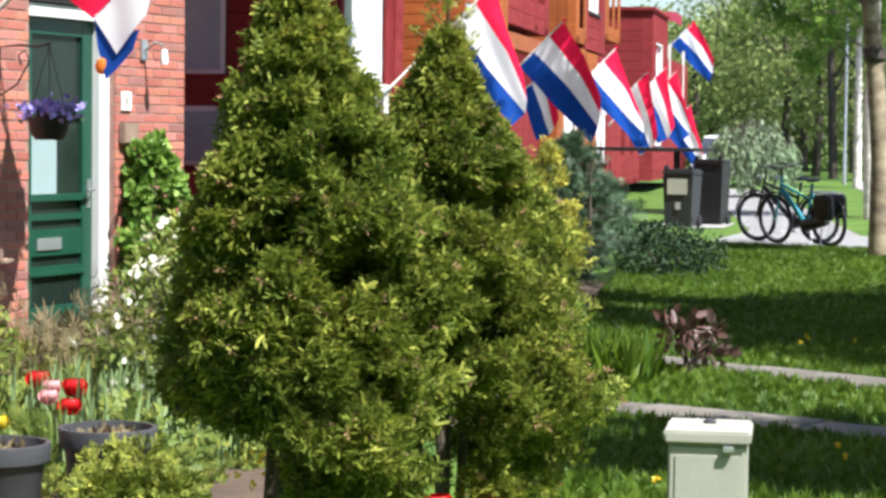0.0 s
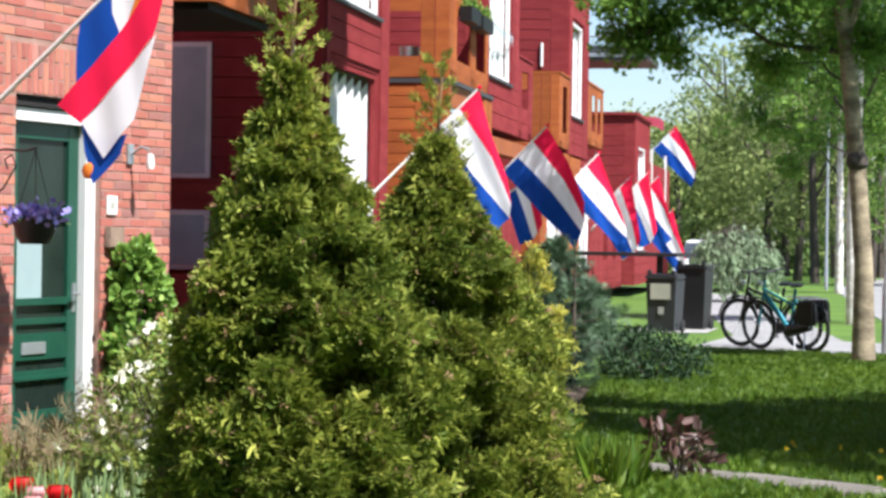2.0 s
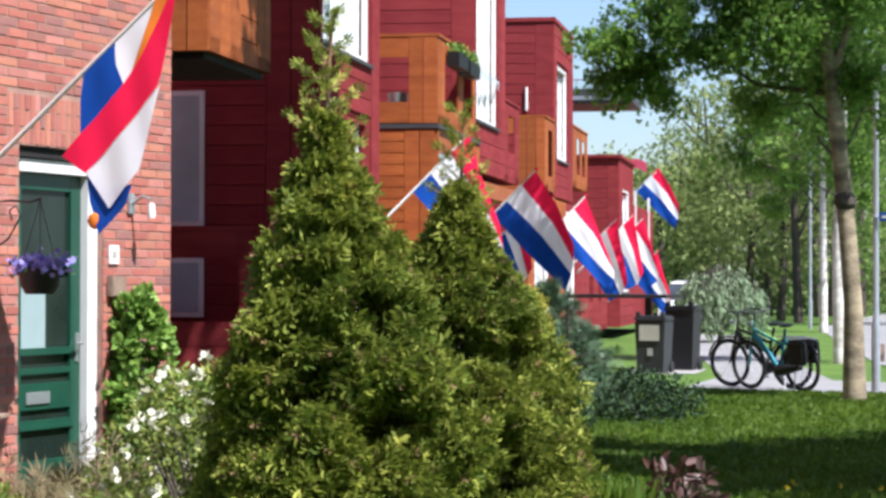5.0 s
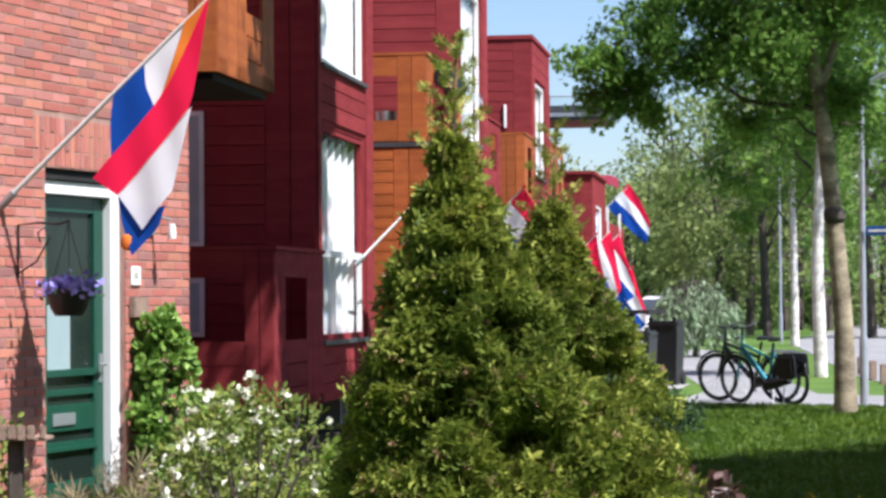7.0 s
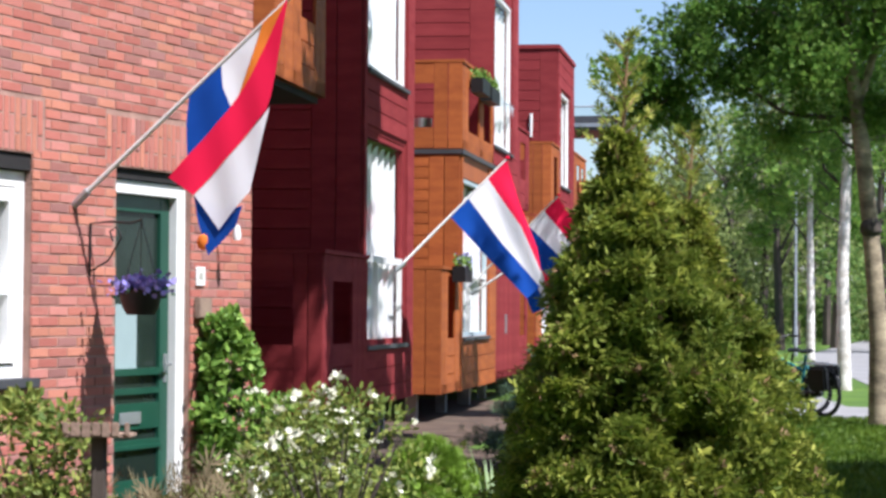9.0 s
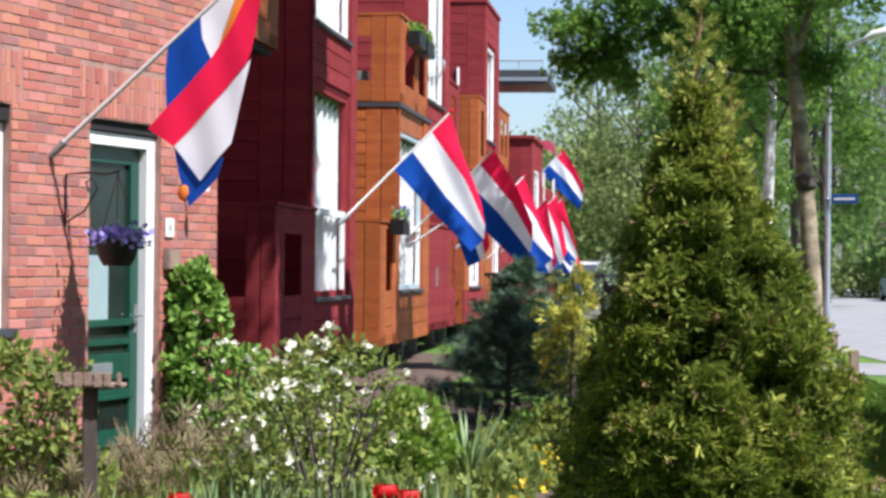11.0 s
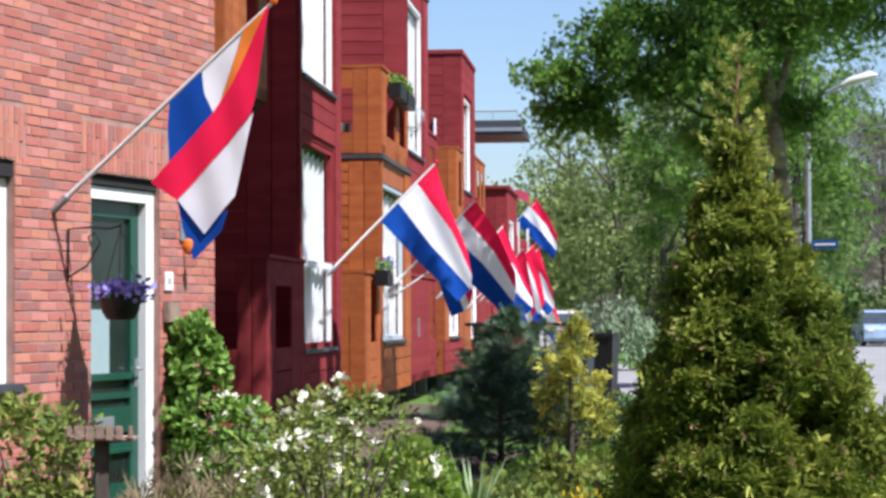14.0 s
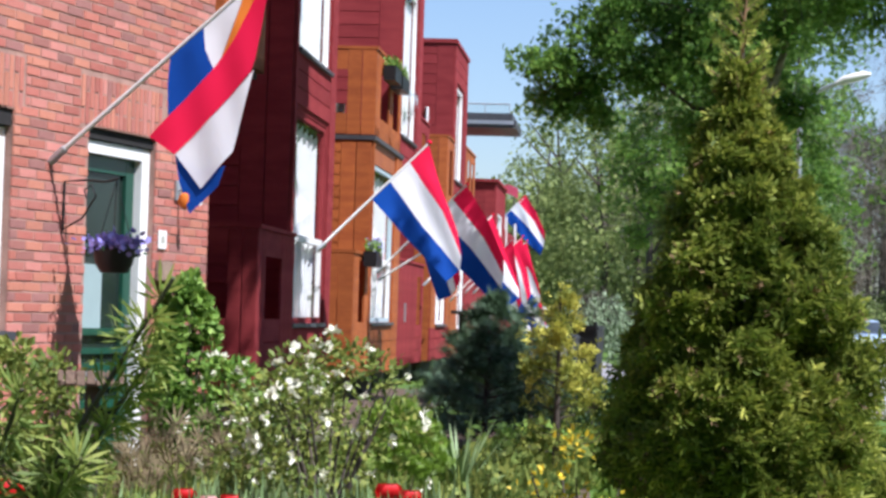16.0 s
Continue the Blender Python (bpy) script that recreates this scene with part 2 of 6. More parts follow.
M_CARB, M_CARR, M_CARW = (mat(n, c, rough=0.25, var=0.03, bump=0, spec=0.6) for n, c in (
    ("car_blue", (0.32, 0.42, 0.55)), ("car_red", (0.45, 0.02, 0.02)), ("car_white", (0.75, 0.75, 0.75))))
M_CARGLASS = mat("car_glass", (0.05, 0.06, 0.07), rough=0.1, var=0.02, bump=0, spec=0.8)
M_TYRE = mat("tyre", (0.018, 0.018, 0.018), rough=0.8, var=0.2, bump=0.1)
M_BIKEB = mat("bike_teal", (0.02, 0.22, 0.28), rough=0.35, var=0.05, bump=0)
M_LIMEP = mat("lime_paint", (0.45, 0.7, 0.08), rough=0.4, var=0.05, bump=0)
M_SIGNB = mat("sign_blue", (0.02, 0.09, 0.36), rough=0.4, var=0.05, bump=0)
M_DOORGLASS = mat("door_glass", (0.018, 0.03, 0.024), rough=0.22, var=0.1, bump=0, spec=0.25)
M_GLASS = glass_mat("window_glass")

# ---------------------------------------------------------------- mesh helpers
P1 = Vector((-1.86, 8.2, 0))
U = Vector((-0.218, 0.976, 0)).normalized()
N = Vector((U.y, -U.x, 0))
BASE = {}


def RP(s, o, z):
    """A point of the terrace: s metres along its front, o outward from it, z up."""
    return P1 + U * s + N * o + Vector((0, 0, z))


class MB:
    """Collects vertices and faces for one mesh."""

    def __init__(self):
        self.v, self.f = [], []

    def add(self, v, f):
        n = len(self.v)
        self.v += [tuple(p) for p in v]
        self.f += [tuple(i + n for i in q) for q in f]
        return self

    def hexa(self, p):
        return self.add(p, [(0, 3, 2, 1), (4, 5, 6, 7), (0, 1, 5, 4), (1, 2, 6, 5), (2, 3, 7, 6), (3, 0, 4, 7)])

    def box(self, x0, x1, y0, y1, z0, z1):
        return self.hexa([(x0, y0, z0), (x1, y0, z0), (x1, y1, z0), (x0, y1, z0), (x0, y0, z1), (x1, y0, z1), (x1, y1, z1), (x0, y1, z1)])

    def row(self, s0, s1, o0, o1, z0, z1):
        return self.hexa([RP(*p) for p in ((s0, o0, z0), (s0, o1, z0), (s1, o1, z0), (s1, o0, z0), (s0, o0, z1), (s0, o1, z1), (s1, o1, z1), (s1, o0, z1))])

    def tube(self, pts, radii, seg=8, cap=True):
        pts = [Vector(p) for p in pts]
        if not hasattr(radii, "__len__"):
            radii = [radii] * len(pts)
        n0 = len(self.v)
        x = None
        for i, p in enumerate(pts):
            d = (pts[min(i + 1, len(pts) - 1)] - pts[max(i - 1, 0)]).normalized()
            x = d.orthogonal().normalized() if x is None else (x - d * x.dot(d)).normalized()
            y = d.cross(x)
            for k in range(seg):
                a = 2 * math.pi * k / seg
                self.v.append(tuple(p + (x * math.cos(a) + y * math.sin(a)) * radii[i]))
        for i in range(len(pts) - 1):
            for k in range(seg):
                a, b = n0 + i * seg + k, n0 + i * seg + (k + 1) % seg
                self.f.append((a, b, b + seg, a + seg))
        if cap:
            self.f.append(tuple(n0 + k for k in reversed(range(seg))))
            self.f.append(tuple(n0 + (len(pts) - 1) * seg + k for k in range(seg)))
        return self

    def lathe(self, c, prof, seg=24):
        """prof: (radius, height) from below."""
        n0 = len(self.v)
        for r, h in prof:
            for k in range(seg):
                a = 2 * math.pi * k / seg
                self.v.append((c[0] + r * math.cos(a), c[1] + r * math.sin(a), c[2] + h))
        for i in range(len(prof) - 1):
            for k in range(seg):
                a, b = n0 + i * seg + k, n0 + i * seg + (k + 1) % seg
                self.f.append((a, b, b + seg, a + seg))
        return self

    def grid(self, fn, nu, nv):
        n0 = len(self.v)
        for j in range(nv + 1):
            for i in range(nu + 1):
                self.v.append(tuple(fn(i / nu, j / nv)))
        for j in range(nv):
            for i in range(nu):
                a = n0 + j * (nu + 1) + i
                self.f.append((a, a + 1, a + nu + 2, a + nu + 1))
        return self

    def torus(self, c, axis, r, rr, seg=28, sub=8):
        c, axis = Vector(c), Vector(axis).normalized()
        x = axis.orthogonal().normalized()
        y = axis.cross(x)
        pts = [c + (x * math.cos(2 * math.pi * k / seg) + y * math.sin(2 * math.pi * k / seg)) * r for k in range(seg + 1)]
        return self.tube(pts, rr, sub, cap=False)


def mesh_of(name, mb, material, base=(0, 0, 0), smooth=False):
    me = bpy.data.meshes.new(name)
    b = Vector(base)
    me.from_pydata([(v[0] - b.x, v[1] - b.y, v[2] - b.z) for v in mb.v], [], mb.f)
    me.materials.append(material)
    if smooth:
        me.polygons.foreach_set("use_smooth", [True] * len(me.polygons))
        me.set_sharp_from_angle(angle=radians(40))
    me.update()
    return me


def thing(name, base, label, category, group="", kind=""):
    ob = new(name)
    ob.location = base
    BASE[ob.name] = Vector(base)
    return tagged(ob, label, category, group, kind)


def part(name, mb, material, parent, label="", smooth=False, kind=""):
    b = BASE[parent.name]
    ob = new(name, mesh_of(name, mb, material, b, smooth))
    ob.parent = parent
    BASE[ob.name] = b
    return tagged(ob, label, kind=kind)


def solo(name, mb, material, label, category, kind="", group="", smooth=False, base=(0, 0, 0)):
    ob = new(name, mesh_of(name, mb, material, base, smooth))
    ob.location = base
    BASE[ob.name] = Vector(base)
    return tagged(ob, label, category, group, kind)


def bevel_box(x0, x1, y0, y1, z0, z1, r=0.01):
    """A box with rounded edges, as a builder."""
    bm = bmesh.new()
    bmesh.ops.create_cube(bm, size=1)
    bmesh.ops.scale(bm, vec=(x1 - x0, y1 - y0, z1 - z0), verts=bm.verts)
    bmesh.ops.translate(bm, vec=((x0 + x1) / 2, (y0 + y1) / 2, (z0 + z1) / 2), verts=bm.verts)
    bmesh.ops.bevel(bm, geom=list(bm.edges), offset=r, segments=2, affect="EDGES")
    mb = MB()
    bm.verts.index_update()
    mb.add([v.co[:] for v in bm.verts], [[v.index for v in f.verts] for f in bm.faces])
    bm.free()
    return mb


# leaf shapes: x along the leaf, y across it
LEAF = (np.array([(0, 0, 0), (0.35, 0.26, 0.05), (0.75, 0.2, 0.02), (1, 0, -0.06), (0.75, -0.2, 0.02), (0.35, -0.26, 0.05)], float), [(0, 1, 2, 3), (0, 3, 4, 5)])
NARROW = (np.array([(0, -0.05, 0), (0.5, -0.08, 0.03), (1, 0, 0), (0.5, 0.08, 0.03)], float), [(0, 1, 2, 3)])


def spray_shape(n=4, spread=1.1, width=0.16):
    """A flat fan of scaly twigs, as thuja and cypress have."""
    v, f = [], []
    for i in range(n):
        a = (i / (n - 1) - 0.5) * 2 * spread
        l = 1 - 0.35 * abs(a) / spread
        d, p = np.array([math.cos(a), math.sin(a)]), np.array([-math.sin(a), math.cos(a)])
        o = np.array([0.15 * i / n, 0])
        k = len(v)
        for q in (o - p * width * 0.35, o + d * l * 0.6 - p * width, o + d * l, o + d * l * 0.6 + p * width):
            v.append((q[0], q[1], 0.10 * math.sin(3 * a) * l))
        f.append((k, k + 1, k + 2, k + 3))
    return np.array(v, float), f


SPRAY = spray_shape(6, 1.15, 0.085)
SPRIG = spray_shape(5, 1.5, 0.2)
NEEDLES = spray_shape(7, 1.2, 0.045)


def frond_shape():
    """A flat lobed frond: a broad axis with three pairs of blunt side lobes, slightly cupped."""
    v, f = [], []
    for o, a, l, w in ((0.0, 0.0, 1.0, 0.08), (0.10, 0.75, 0.50, 0.065), (0.10, -0.75, 0.50, 0.065), (0.35, 0.65, 0.46, 0.06), (0.35, -0.65, 0.46, 0.06), (0.6, 0.55, 0.34, 0.055), (0.6, -0.55, 0.34, 0.055)):
        d, p = np.array([math.cos(a), math.sin(a)]), np.array([-math.sin(a), math.cos(a)])
        k = len(v)
        for along, across in ((0.0, -0.4), (0.65, -1.0), (0.95, -0.5), (1.0, 0.4), (0.7, 1.0), (0.0, 0.4)):
            q = np.array([o, 0.0]) + d * l * along + p * w * across
            v.append((q[0], q[1], 0.09 * math.sin(4 * q[0] + 2 * a) - 0.5 * q[1] ** 2 - 0.15 * q[0] ** 2))
        f.append(tuple(range(k, k + 6)))
    return np.array(v, float), f


FROND = frond_shape()


def flame_shape():
    """A short tuft of overlapping scaly fans with curled, blunt tips, as thuja shoots have."""
    v, f = [], []
    for o, a, l, w, c in ((0.0, 0.05, 1.0, 0.085, 0.35), (0.10, 0.70, 0.62, 0.08, 0.5), (0.08, -0.66, 0.66, 0.08, -0.5), (0.45, 0.55, 0.44, 0.07, 0.5), (0.38, -0.60, 0.48, 0.07, -0.55)):
        k = len(v)
        for along, across in ((0.0, -0.35), (0.45, -0.9), (0.85, -0.75), (1.0, 0.15), (0.7, 0.95), (0.25, 0.7)):
            b = a + c * along
            d, p = np.array([math.cos(b), math.sin(b)]), np.array([-math.sin(b), math.cos(b)])
            q = np.array([o, 0.0]) + d * l * along + p * w * across
            v.append((q[0], q[1], 0.30 * q[0] ** 2 + 0.10 * math.sin(3.5 * q[0] + 3 * a) - 0.5 * q[1] ** 2))
        f.append(tuple(range(k, k + 6)))
    return np.array(v, float), f


FLAME = flame_shape()


def scatter(name, shape, pos, axis, size, material, parent=None, roll=1.0, rng=None, label="", kind="", width=1.0):
    """One mesh of many leaves: a leaf of the shape at each position, along its axis."""
    rng = rng or np.random.default_rng(5)
    V, F = shape
    pos, axis = np.asarray(pos, float), np.asarray(axis, float)
    m, n = len(pos), len(V)
    axis = axis / (np.linalg.norm(axis, axis=1, keepdims=True) + 1e-9)
    ref = rng.normal(size=(m, 3)) * roll + np.array([0, 0, 1.0]) * (1 - min(roll, 1))
    side = np.cross(ref, axis)
    side /= np.linalg.norm(side, axis=1, keepdims=True) + 1e-9
    up = np.cross(axis, side)
    size = np.broadcast_to(np.asarray(size, float), (m,))[:, None, None]
    W = pos[:, None, :] + size * (V[None, :, 0:1] * axis[:, None] + V[None, :, 1:2] * width * side[:, None] + V[None, :, 2:3] * up[:, None])
    b = np.array(BASE[parent.name]) if parent else np.zeros(3)
    W = (W - b).reshape(-1, 3)
    faces = (np.array(F)[None] + (np.arange(m) * n)[:, None, None]).reshape(-1, len(F[0]))
    me = bpy.data.meshes.new(name)
    k = len(F[0])
    me.vertices.add(len(W))
    me.vertices.foreach_set("co", W.ravel())
    me.loops.add(faces.size)
    me.loops.foreach_set("vertex_index", faces.ravel())
    me.polygons.add(len(faces))
    me.polygons.foreach_set("loop_start", np.arange(0, faces.size, k))
    me.materials.append(material)
    me.update(calc_edges=True)
    ob = new(name, me)
    if parent:
        ob.parent = parent
        BASE[ob.name] = BASE[parent.name]
    return tagged(ob, label, kind=kind)


def lumps(rng, centres, radius, count, squash=0.8):
    """Leaf places and outward axes on the outer shells of lumps."""
    centres = np.asarray(centres, float)
    m = len(centres)
    d = rng.normal(size=(m, count, 3))
    d /= np.linalg.norm(d, axis=2, keepdims=True)
    r = np.broadcast_to(np.asarray(radius, float), (m,))[:, None, None] * rng.uniform(0.45, 1.05, (m, count, 1))
    p = centres[:, None, :] + d * r * np.array([1, 1, squash])
    return p.reshape(-1, 3), d.reshape(-1, 3)

# ---------------------------------------------------------------- ground
def sheet(name, pts, z, material, label, category):
    mb = MB()
    mb.add([(x, y, z) for x, y in pts], [tuple(range(len(pts)))])
    return solo(name, mb, material, label, category, kind="structure")


sheet("ground", [(-400, -80), (400, -80), (400, 900), (-400, 900)], 0.0, M_LAWN, "sunlit mown lawn with dappled shade of trees", "lawn")
sheet("soil_bed", [(0.02, -9), (3.3, -9), (3.9, -5), (3.6, -1), (2.6, 3.0), (1.6, 9), (-1.2, 8.6), (-2.2, 2.0), (0.02, 1.9)], 0.006, M_SOIL,
      "dark soil of a planted front garden", "soil")
sheet("soil_strip", [(-9.0, 2.5), (-1.9, 2.5), (-0.9, 8.6), (-3.3, 19.9), (-12.5, 20.2)], 0.004, M_SOIL, "shaded bare soil under the raised houses", "soil")
sheet("pavement", [(-0.75, 17.75), (2.3, 16.55), (14, 14.9), (14, 19.0), (2.2, 20.0), (-1.15, 21.3)], 0.008, M_ROAD, "pale concrete paving on which bicycles stand", "pavement")
sheet("road_near", [(-1.15, 21.3), (0.75, 20.5), (-7.7, 47.2), (-9.7, 47.8)], 0.010, M_ROAD, "pale asphalt lane running along the houses", "road")
sheet("road_far", [(2.6, 20.0), (14, 19.0), (40, 19), (40, 69), (4, 69), (0, 130), (-17, 130), (-9.2, 69), (-7.6, 57), (-0.1, 28.0)], 0.014, M_ROAD, "pale asphalt street with parked cars", "road")
sheet("bin_slab", [(-3.0, 21.4), (-1.75, 21.9), (-2.1, 23.9), (-3.2, 23.5)], 0.012, M_CONC, "grey concrete slab under the rubbish containers", "pavement")


def slab_path(name, a, b, width, step, label):
    """A garden path of single concrete slabs."""
    a, b = Vector((*a, 0)), Vector((*b, 0))
    d = (b - a).normalized()
    q = Vector((-d.y, d.x, 0))
    ob = thing(name, a, label, "path", kind="structure")
    n = int((b - a).length / step)
    mb = MB()
    w, l = width / 2, step - 0.012
    mb.add([Vector((0, 0, z)) + q * s * (w - e) + d * (x * (l - 2 * e) + e) for z, e in ((-0.03, 0), (0.022, 0), (0.03, 0.008)) for x, s in ((0, -1), (1, -1), (1, 1), (0, 1))],
           [(8, 9, 10, 11)] + [(r + i, r + (i + 1) % 4, r + 4 + (i + 1) % 4, r + 4 + i) for r in (0, 4) for i in range(4)])
    me = mesh_of("slab", mb, M_PATH)
    rng = random.Random(3)
    for i in range(n):
        o = new("slab", me)
        o.parent = ob
        o.location = d * (i * step) + q * rng.uniform(-0.01, 0.01) + Vector((0, 0, rng.uniform(-0.008, 0.006)))
        o.rotation_euler = (rng.uniform(-0.01, 0.01), rng.uniform(-0.01, 0.01), rng.uniform(-0.02, 0.02))


slab_path("garden_path", (3.3, -0.62), (9.5, -2.1), 0.42, 0.5, "narrow path of grey concrete slabs in the lawn")
slab_path("garden_path", (3.3, 1.72), (9.5, -0.75), 0.42, 0.5, "narrow path of grey concrete slabs in the lawn")

# ---------------------------------------------------------------- brick house
bh = thing("brick_house", (-3, -3, 0), "red brick end house with soldier courses over door and window", "house")
YD0, YD1, ZD = -0.13, 0.90, 2.33
YW0, YW1, ZW0, ZW1 = -2.55, -1.12, 0.98, 2.34
for y0, y1, z0, z1 in ((-9, YW0, 0, 6.6), (YW0, YW1, 0, ZW0), (YW0, YW1, ZW1, 6.6), (YW1, YD0, 0, 6.6), (YD0, YD1, ZD, 6.6), (YD1, 1.815, 0, 6.6)):
    wall = part("wall", MB().box(-0.33, -0.0045, y0, y1, z0, z1), M_MORTAR, bh, "red brickwork with pale recessed joints")
for q in ((-6, -0.33, 1.5, 1.815), (-6, -5.7, -9, 1.5), (-5.7, -0.33, -9, -8.7)):
    part("wall", MB().box(*q, 0, 6.6), M_MORTAR, bh, "red brickwork with pale recessed joints")
part("roof", MB().box(-6.1, 0.05, -9.1, 1.9, 6.6, 6.75), M_DGREY, bh, "flat roof with a dark edge")
part("floor_slab", MB().box(-5.7, -0.33, -8.7, 1.5, -0.02, 0.12), M_CONC, bh)


def brick_shape(l, h, t=0.012):
    e = 0.003
    mb = MB()
    mb.add([(-t, -l / 2, -h / 2), (-t, l / 2, -h / 2), (-t, l / 2, h / 2), (-t, -l / 2, h / 2),
            (0, -l / 2 + e, -h / 2 + e), (0, l / 2 - e, -h / 2 + e), (0, l / 2 - e, h / 2 - e), (0, -l / 2 + e, h / 2 - e)],
           [(4, 5, 6, 7), (0, 1, 5, 4), (1, 2, 6, 5), (2, 3, 7, 6), (3, 0, 4, 7)])
    return mb


def lay_bricks():
    rng = random.Random(11)
    pieces, PITCH = [], 0.0625

    for k in range(62):
        z = 0.03 + k * PITCH
        edges = [-2.75]
        for y0, y1, z0, z1 in ((YW0, YW1, ZW0, ZW1), (YD0, YD1, 0, ZD)):
            if z0 - 0.02 < z < z1 + 0.005:
                edges += [y0, y1]
            elif z1 + 0.005 <= z < z1 + 0.335:
                edges += [y0 - 0.13, y1 + 0.13]
        edges.append(1.815)
        for a, b in zip(edges[0::2], edges[1::2]):
            y = 1.815 if k % 2 else 1.815 + 0.11
            while y > a:
                y0, y1 = max(y - 0.21, a), min(y, b)
                if y1 - y0 > 0.035:
                    pieces.append(((y0 + y1) / 2, z, y1 - y0, 0.053))
                y -= 0.22
    # soldier courses, a brick and a half high
    for y0, y1, zb in ((YD0, YD1, ZD), (YW0, YW1, ZW1)):
        y = y0 - 0.10
        i = 0
        while y < y1 + 0.09:
            lo = (0.215, 0.105) if i % 2 else (0.105, 0.215)
            z = zb + 0.004
            for h in lo:
                pieces.append((y, z + h / 2, 0.052, h - 0.008))
                z += h + 0.002
            y += 0.0615
            i += 1
    rest, shapes, made = MB(), {}, 0
    for y, z, l, h in pieces:
        l = round(l, 2)
        key = (l, round(h, 3))
        if key not in shapes:
            shapes[key] = mesh_of("brick", brick_shape(l, h), M_BRICK)
        near = -0.6 < y < 1.83 and 1.62 < z < 2.95
        dx = rng.uniform(-0.002, 0.002)
        if near and made < 300:
            o = new("brick", shapes[key])
            o.parent = wall
            o.location = Vector((dx, y, z)) - BASE[wall.name]
            o.rotation_euler = (rng.uniform(-0.012, 0.012), 0, rng.uniform(-0.01, 0.01))
            made += 1
        else:
            s = brick_shape(l, h)
            a = rng.uniform(-0.012, 0.012)
            rest.add([(v[0] + dx, y + v[1] - v[2] * a, z + v[2] + v[1] * a) for v in s.v], s.f)
    part("brickwork", rest, M_BRICK_ALL, wall, kind="stuff")


# front door: white frame, green leaf with glazed panels, letter plate
door = part("door", MB().box(-0.13, -0.07, YD0 + 0.005, YD0 + 0.08, 0.03, 2.25).box(-0.13, -0.05, YD1 - 0.125, YD1 - 0.005, 0.03, 2.25).box(-0.13, -0.05, YD0 + 0.08, YD1 - 0.125, 2.17, 2.25),
            M_WHITE, bh, "dark green panelled door in a white frame")
# shade under the door lintel, put in as a near-black soffit
part("lintel_soffit", MB().box(-0.2, -0.03, YD0 + 0.002, YD1 - 0.002, 2.26, 2.322), M_DARK, door)
part("threshold", MB().box(-0.2, 0.02, YD0 + 0.01, YD1 - 0.01, 0.0, 0.05), M_CONC, door)
DY0, DY1, DX = YD0 + 0.085, YD1 - 0.13, -0.105
leaf = MB()
leaf.box(DX - 0.045, DX, DY0, DY0 + 0.10, 0.06, 2.165).box(DX - 0.045, DX, DY1 - 0.12, DY1, 0.06, 2.165)
for z0, z1 in ((0.06, 0.30), (0.52, 0.56), (0.63, 0.80), (0.86, 0.90), (0.985, 1.03), (1.56, 1.60), (2.06, 2.165)):
    leaf.box(DX - 0.044, DX - 0.002, DY0 + 0.10, DY1 - 0.12, z0, z1)
lf = part("leaf", leaf, M_GREEN, door, "green painted leaf with glazed panels")
part("pane", MB().box(DX - 0.038, DX - 0.018, DY0 + 0.10, DY1 - 0.12, 0.30, 0.52), M_DOORGLASS, lf)
for z0, z1 in ((0.56, 0.63), (0.80, 0.86), (0.90, 0.985), (1.03, 1.56), (1.60, 2.06)):
    part("pane", MB().box(DX - 0.03, DX - 0.024, DY0 + 0.10, DY1 - 0.12, z0, z1), M_DOORGLASS, lf)
part("frosted_film", MB().box(DX - 0.023, DX - 0.021, DY0 + 0.10, DY0 + 0.42, 1.03, 1.45), M_PAPER, lf, "pale frosted film on the lower pane")
for z0, z1, e in ((0.985, 1.03, 0.0), (0.50, 0.525, 0.01), (1.555, 1.58, 0.02)):
    part("moulding", MB().box(DX - 0.001, DX + 0.013, DY0 + 0.06 + e, DY1 - 0.08 - e, z0, z1), M_GREEN, lf)
part("letter_plate", bevel_box(DX - 0.002, DX + 0.01, DY0 + 0.16, DY0 + 0.44, 0.665, 0.745, 0.004), M_STEEL, lf, "grey letter plate")
part("door_handle", MB().tube([(DX, DY1 - 0.05, 1.05), (DX + 0.05, DY1 - 0.05, 1.05), (DX + 0.055, DY1 - 0.14, 1.05)], 0.009, 8).tube([(DX - 0.001, DY1 - 0.05, 0.93), (DX + 0.004, DY1 - 0.05, 1.12)], 0.018, 8), M_STEEL, lf, "steel lever handle", smooth=True)

win = part("window", MB().box(-0.12, -0.06, YW0 + 0.004, YW0 + 0.09, ZW0 + 0.03, 2.23).box(-0.12, -0.06, YW1 - 0.10, YW1 - 0.004, ZW0 + 0.03, 2.23).box(-0.12, -0.06, YW0 + 0.09, YW1 - 0.10, 2.14, 2.23).box(-0.12, -0.06, YW0 + 0.09, YW1 - 0.10, ZW0 + 0.03, ZW0 + 0.11),
           M_WHITE, bh, "white framed window")
part("casement", MB().box(-0.11, -0.045, YW1 - 0.19, YW1 - 0.11, ZW0 + 0.12, 2.13).box(-0.11, -0.045, YW0 + 0.1, YW1 - 0.19, 2.05, 2.13).box(-0.11, -0.045, YW0 + 0.1, YW1 - 0.19, 1.5, 1.56).box(-0.11, -0.045, YW0 + 0.1, YW1 - 0.19, ZW0 + 0.12, ZW0 + 0.2), M_WHITE, win)
pane = part("pane", MB().box(-0.09, -0.085, YW0 + 0.1, YW1 - 0.19, ZW0 + 0.2, 2.05), M_GLASS, win)
pane.visible_shadow = False
part("net_curtain", MB().grid(lambda u, v: (-0.2 + 0.02 * math.sin(u * 60), YW0 + 0.1 + u * 1.15, ZW0 + 0.15 + v * 1.0), 60, 1), M_CURT, win)
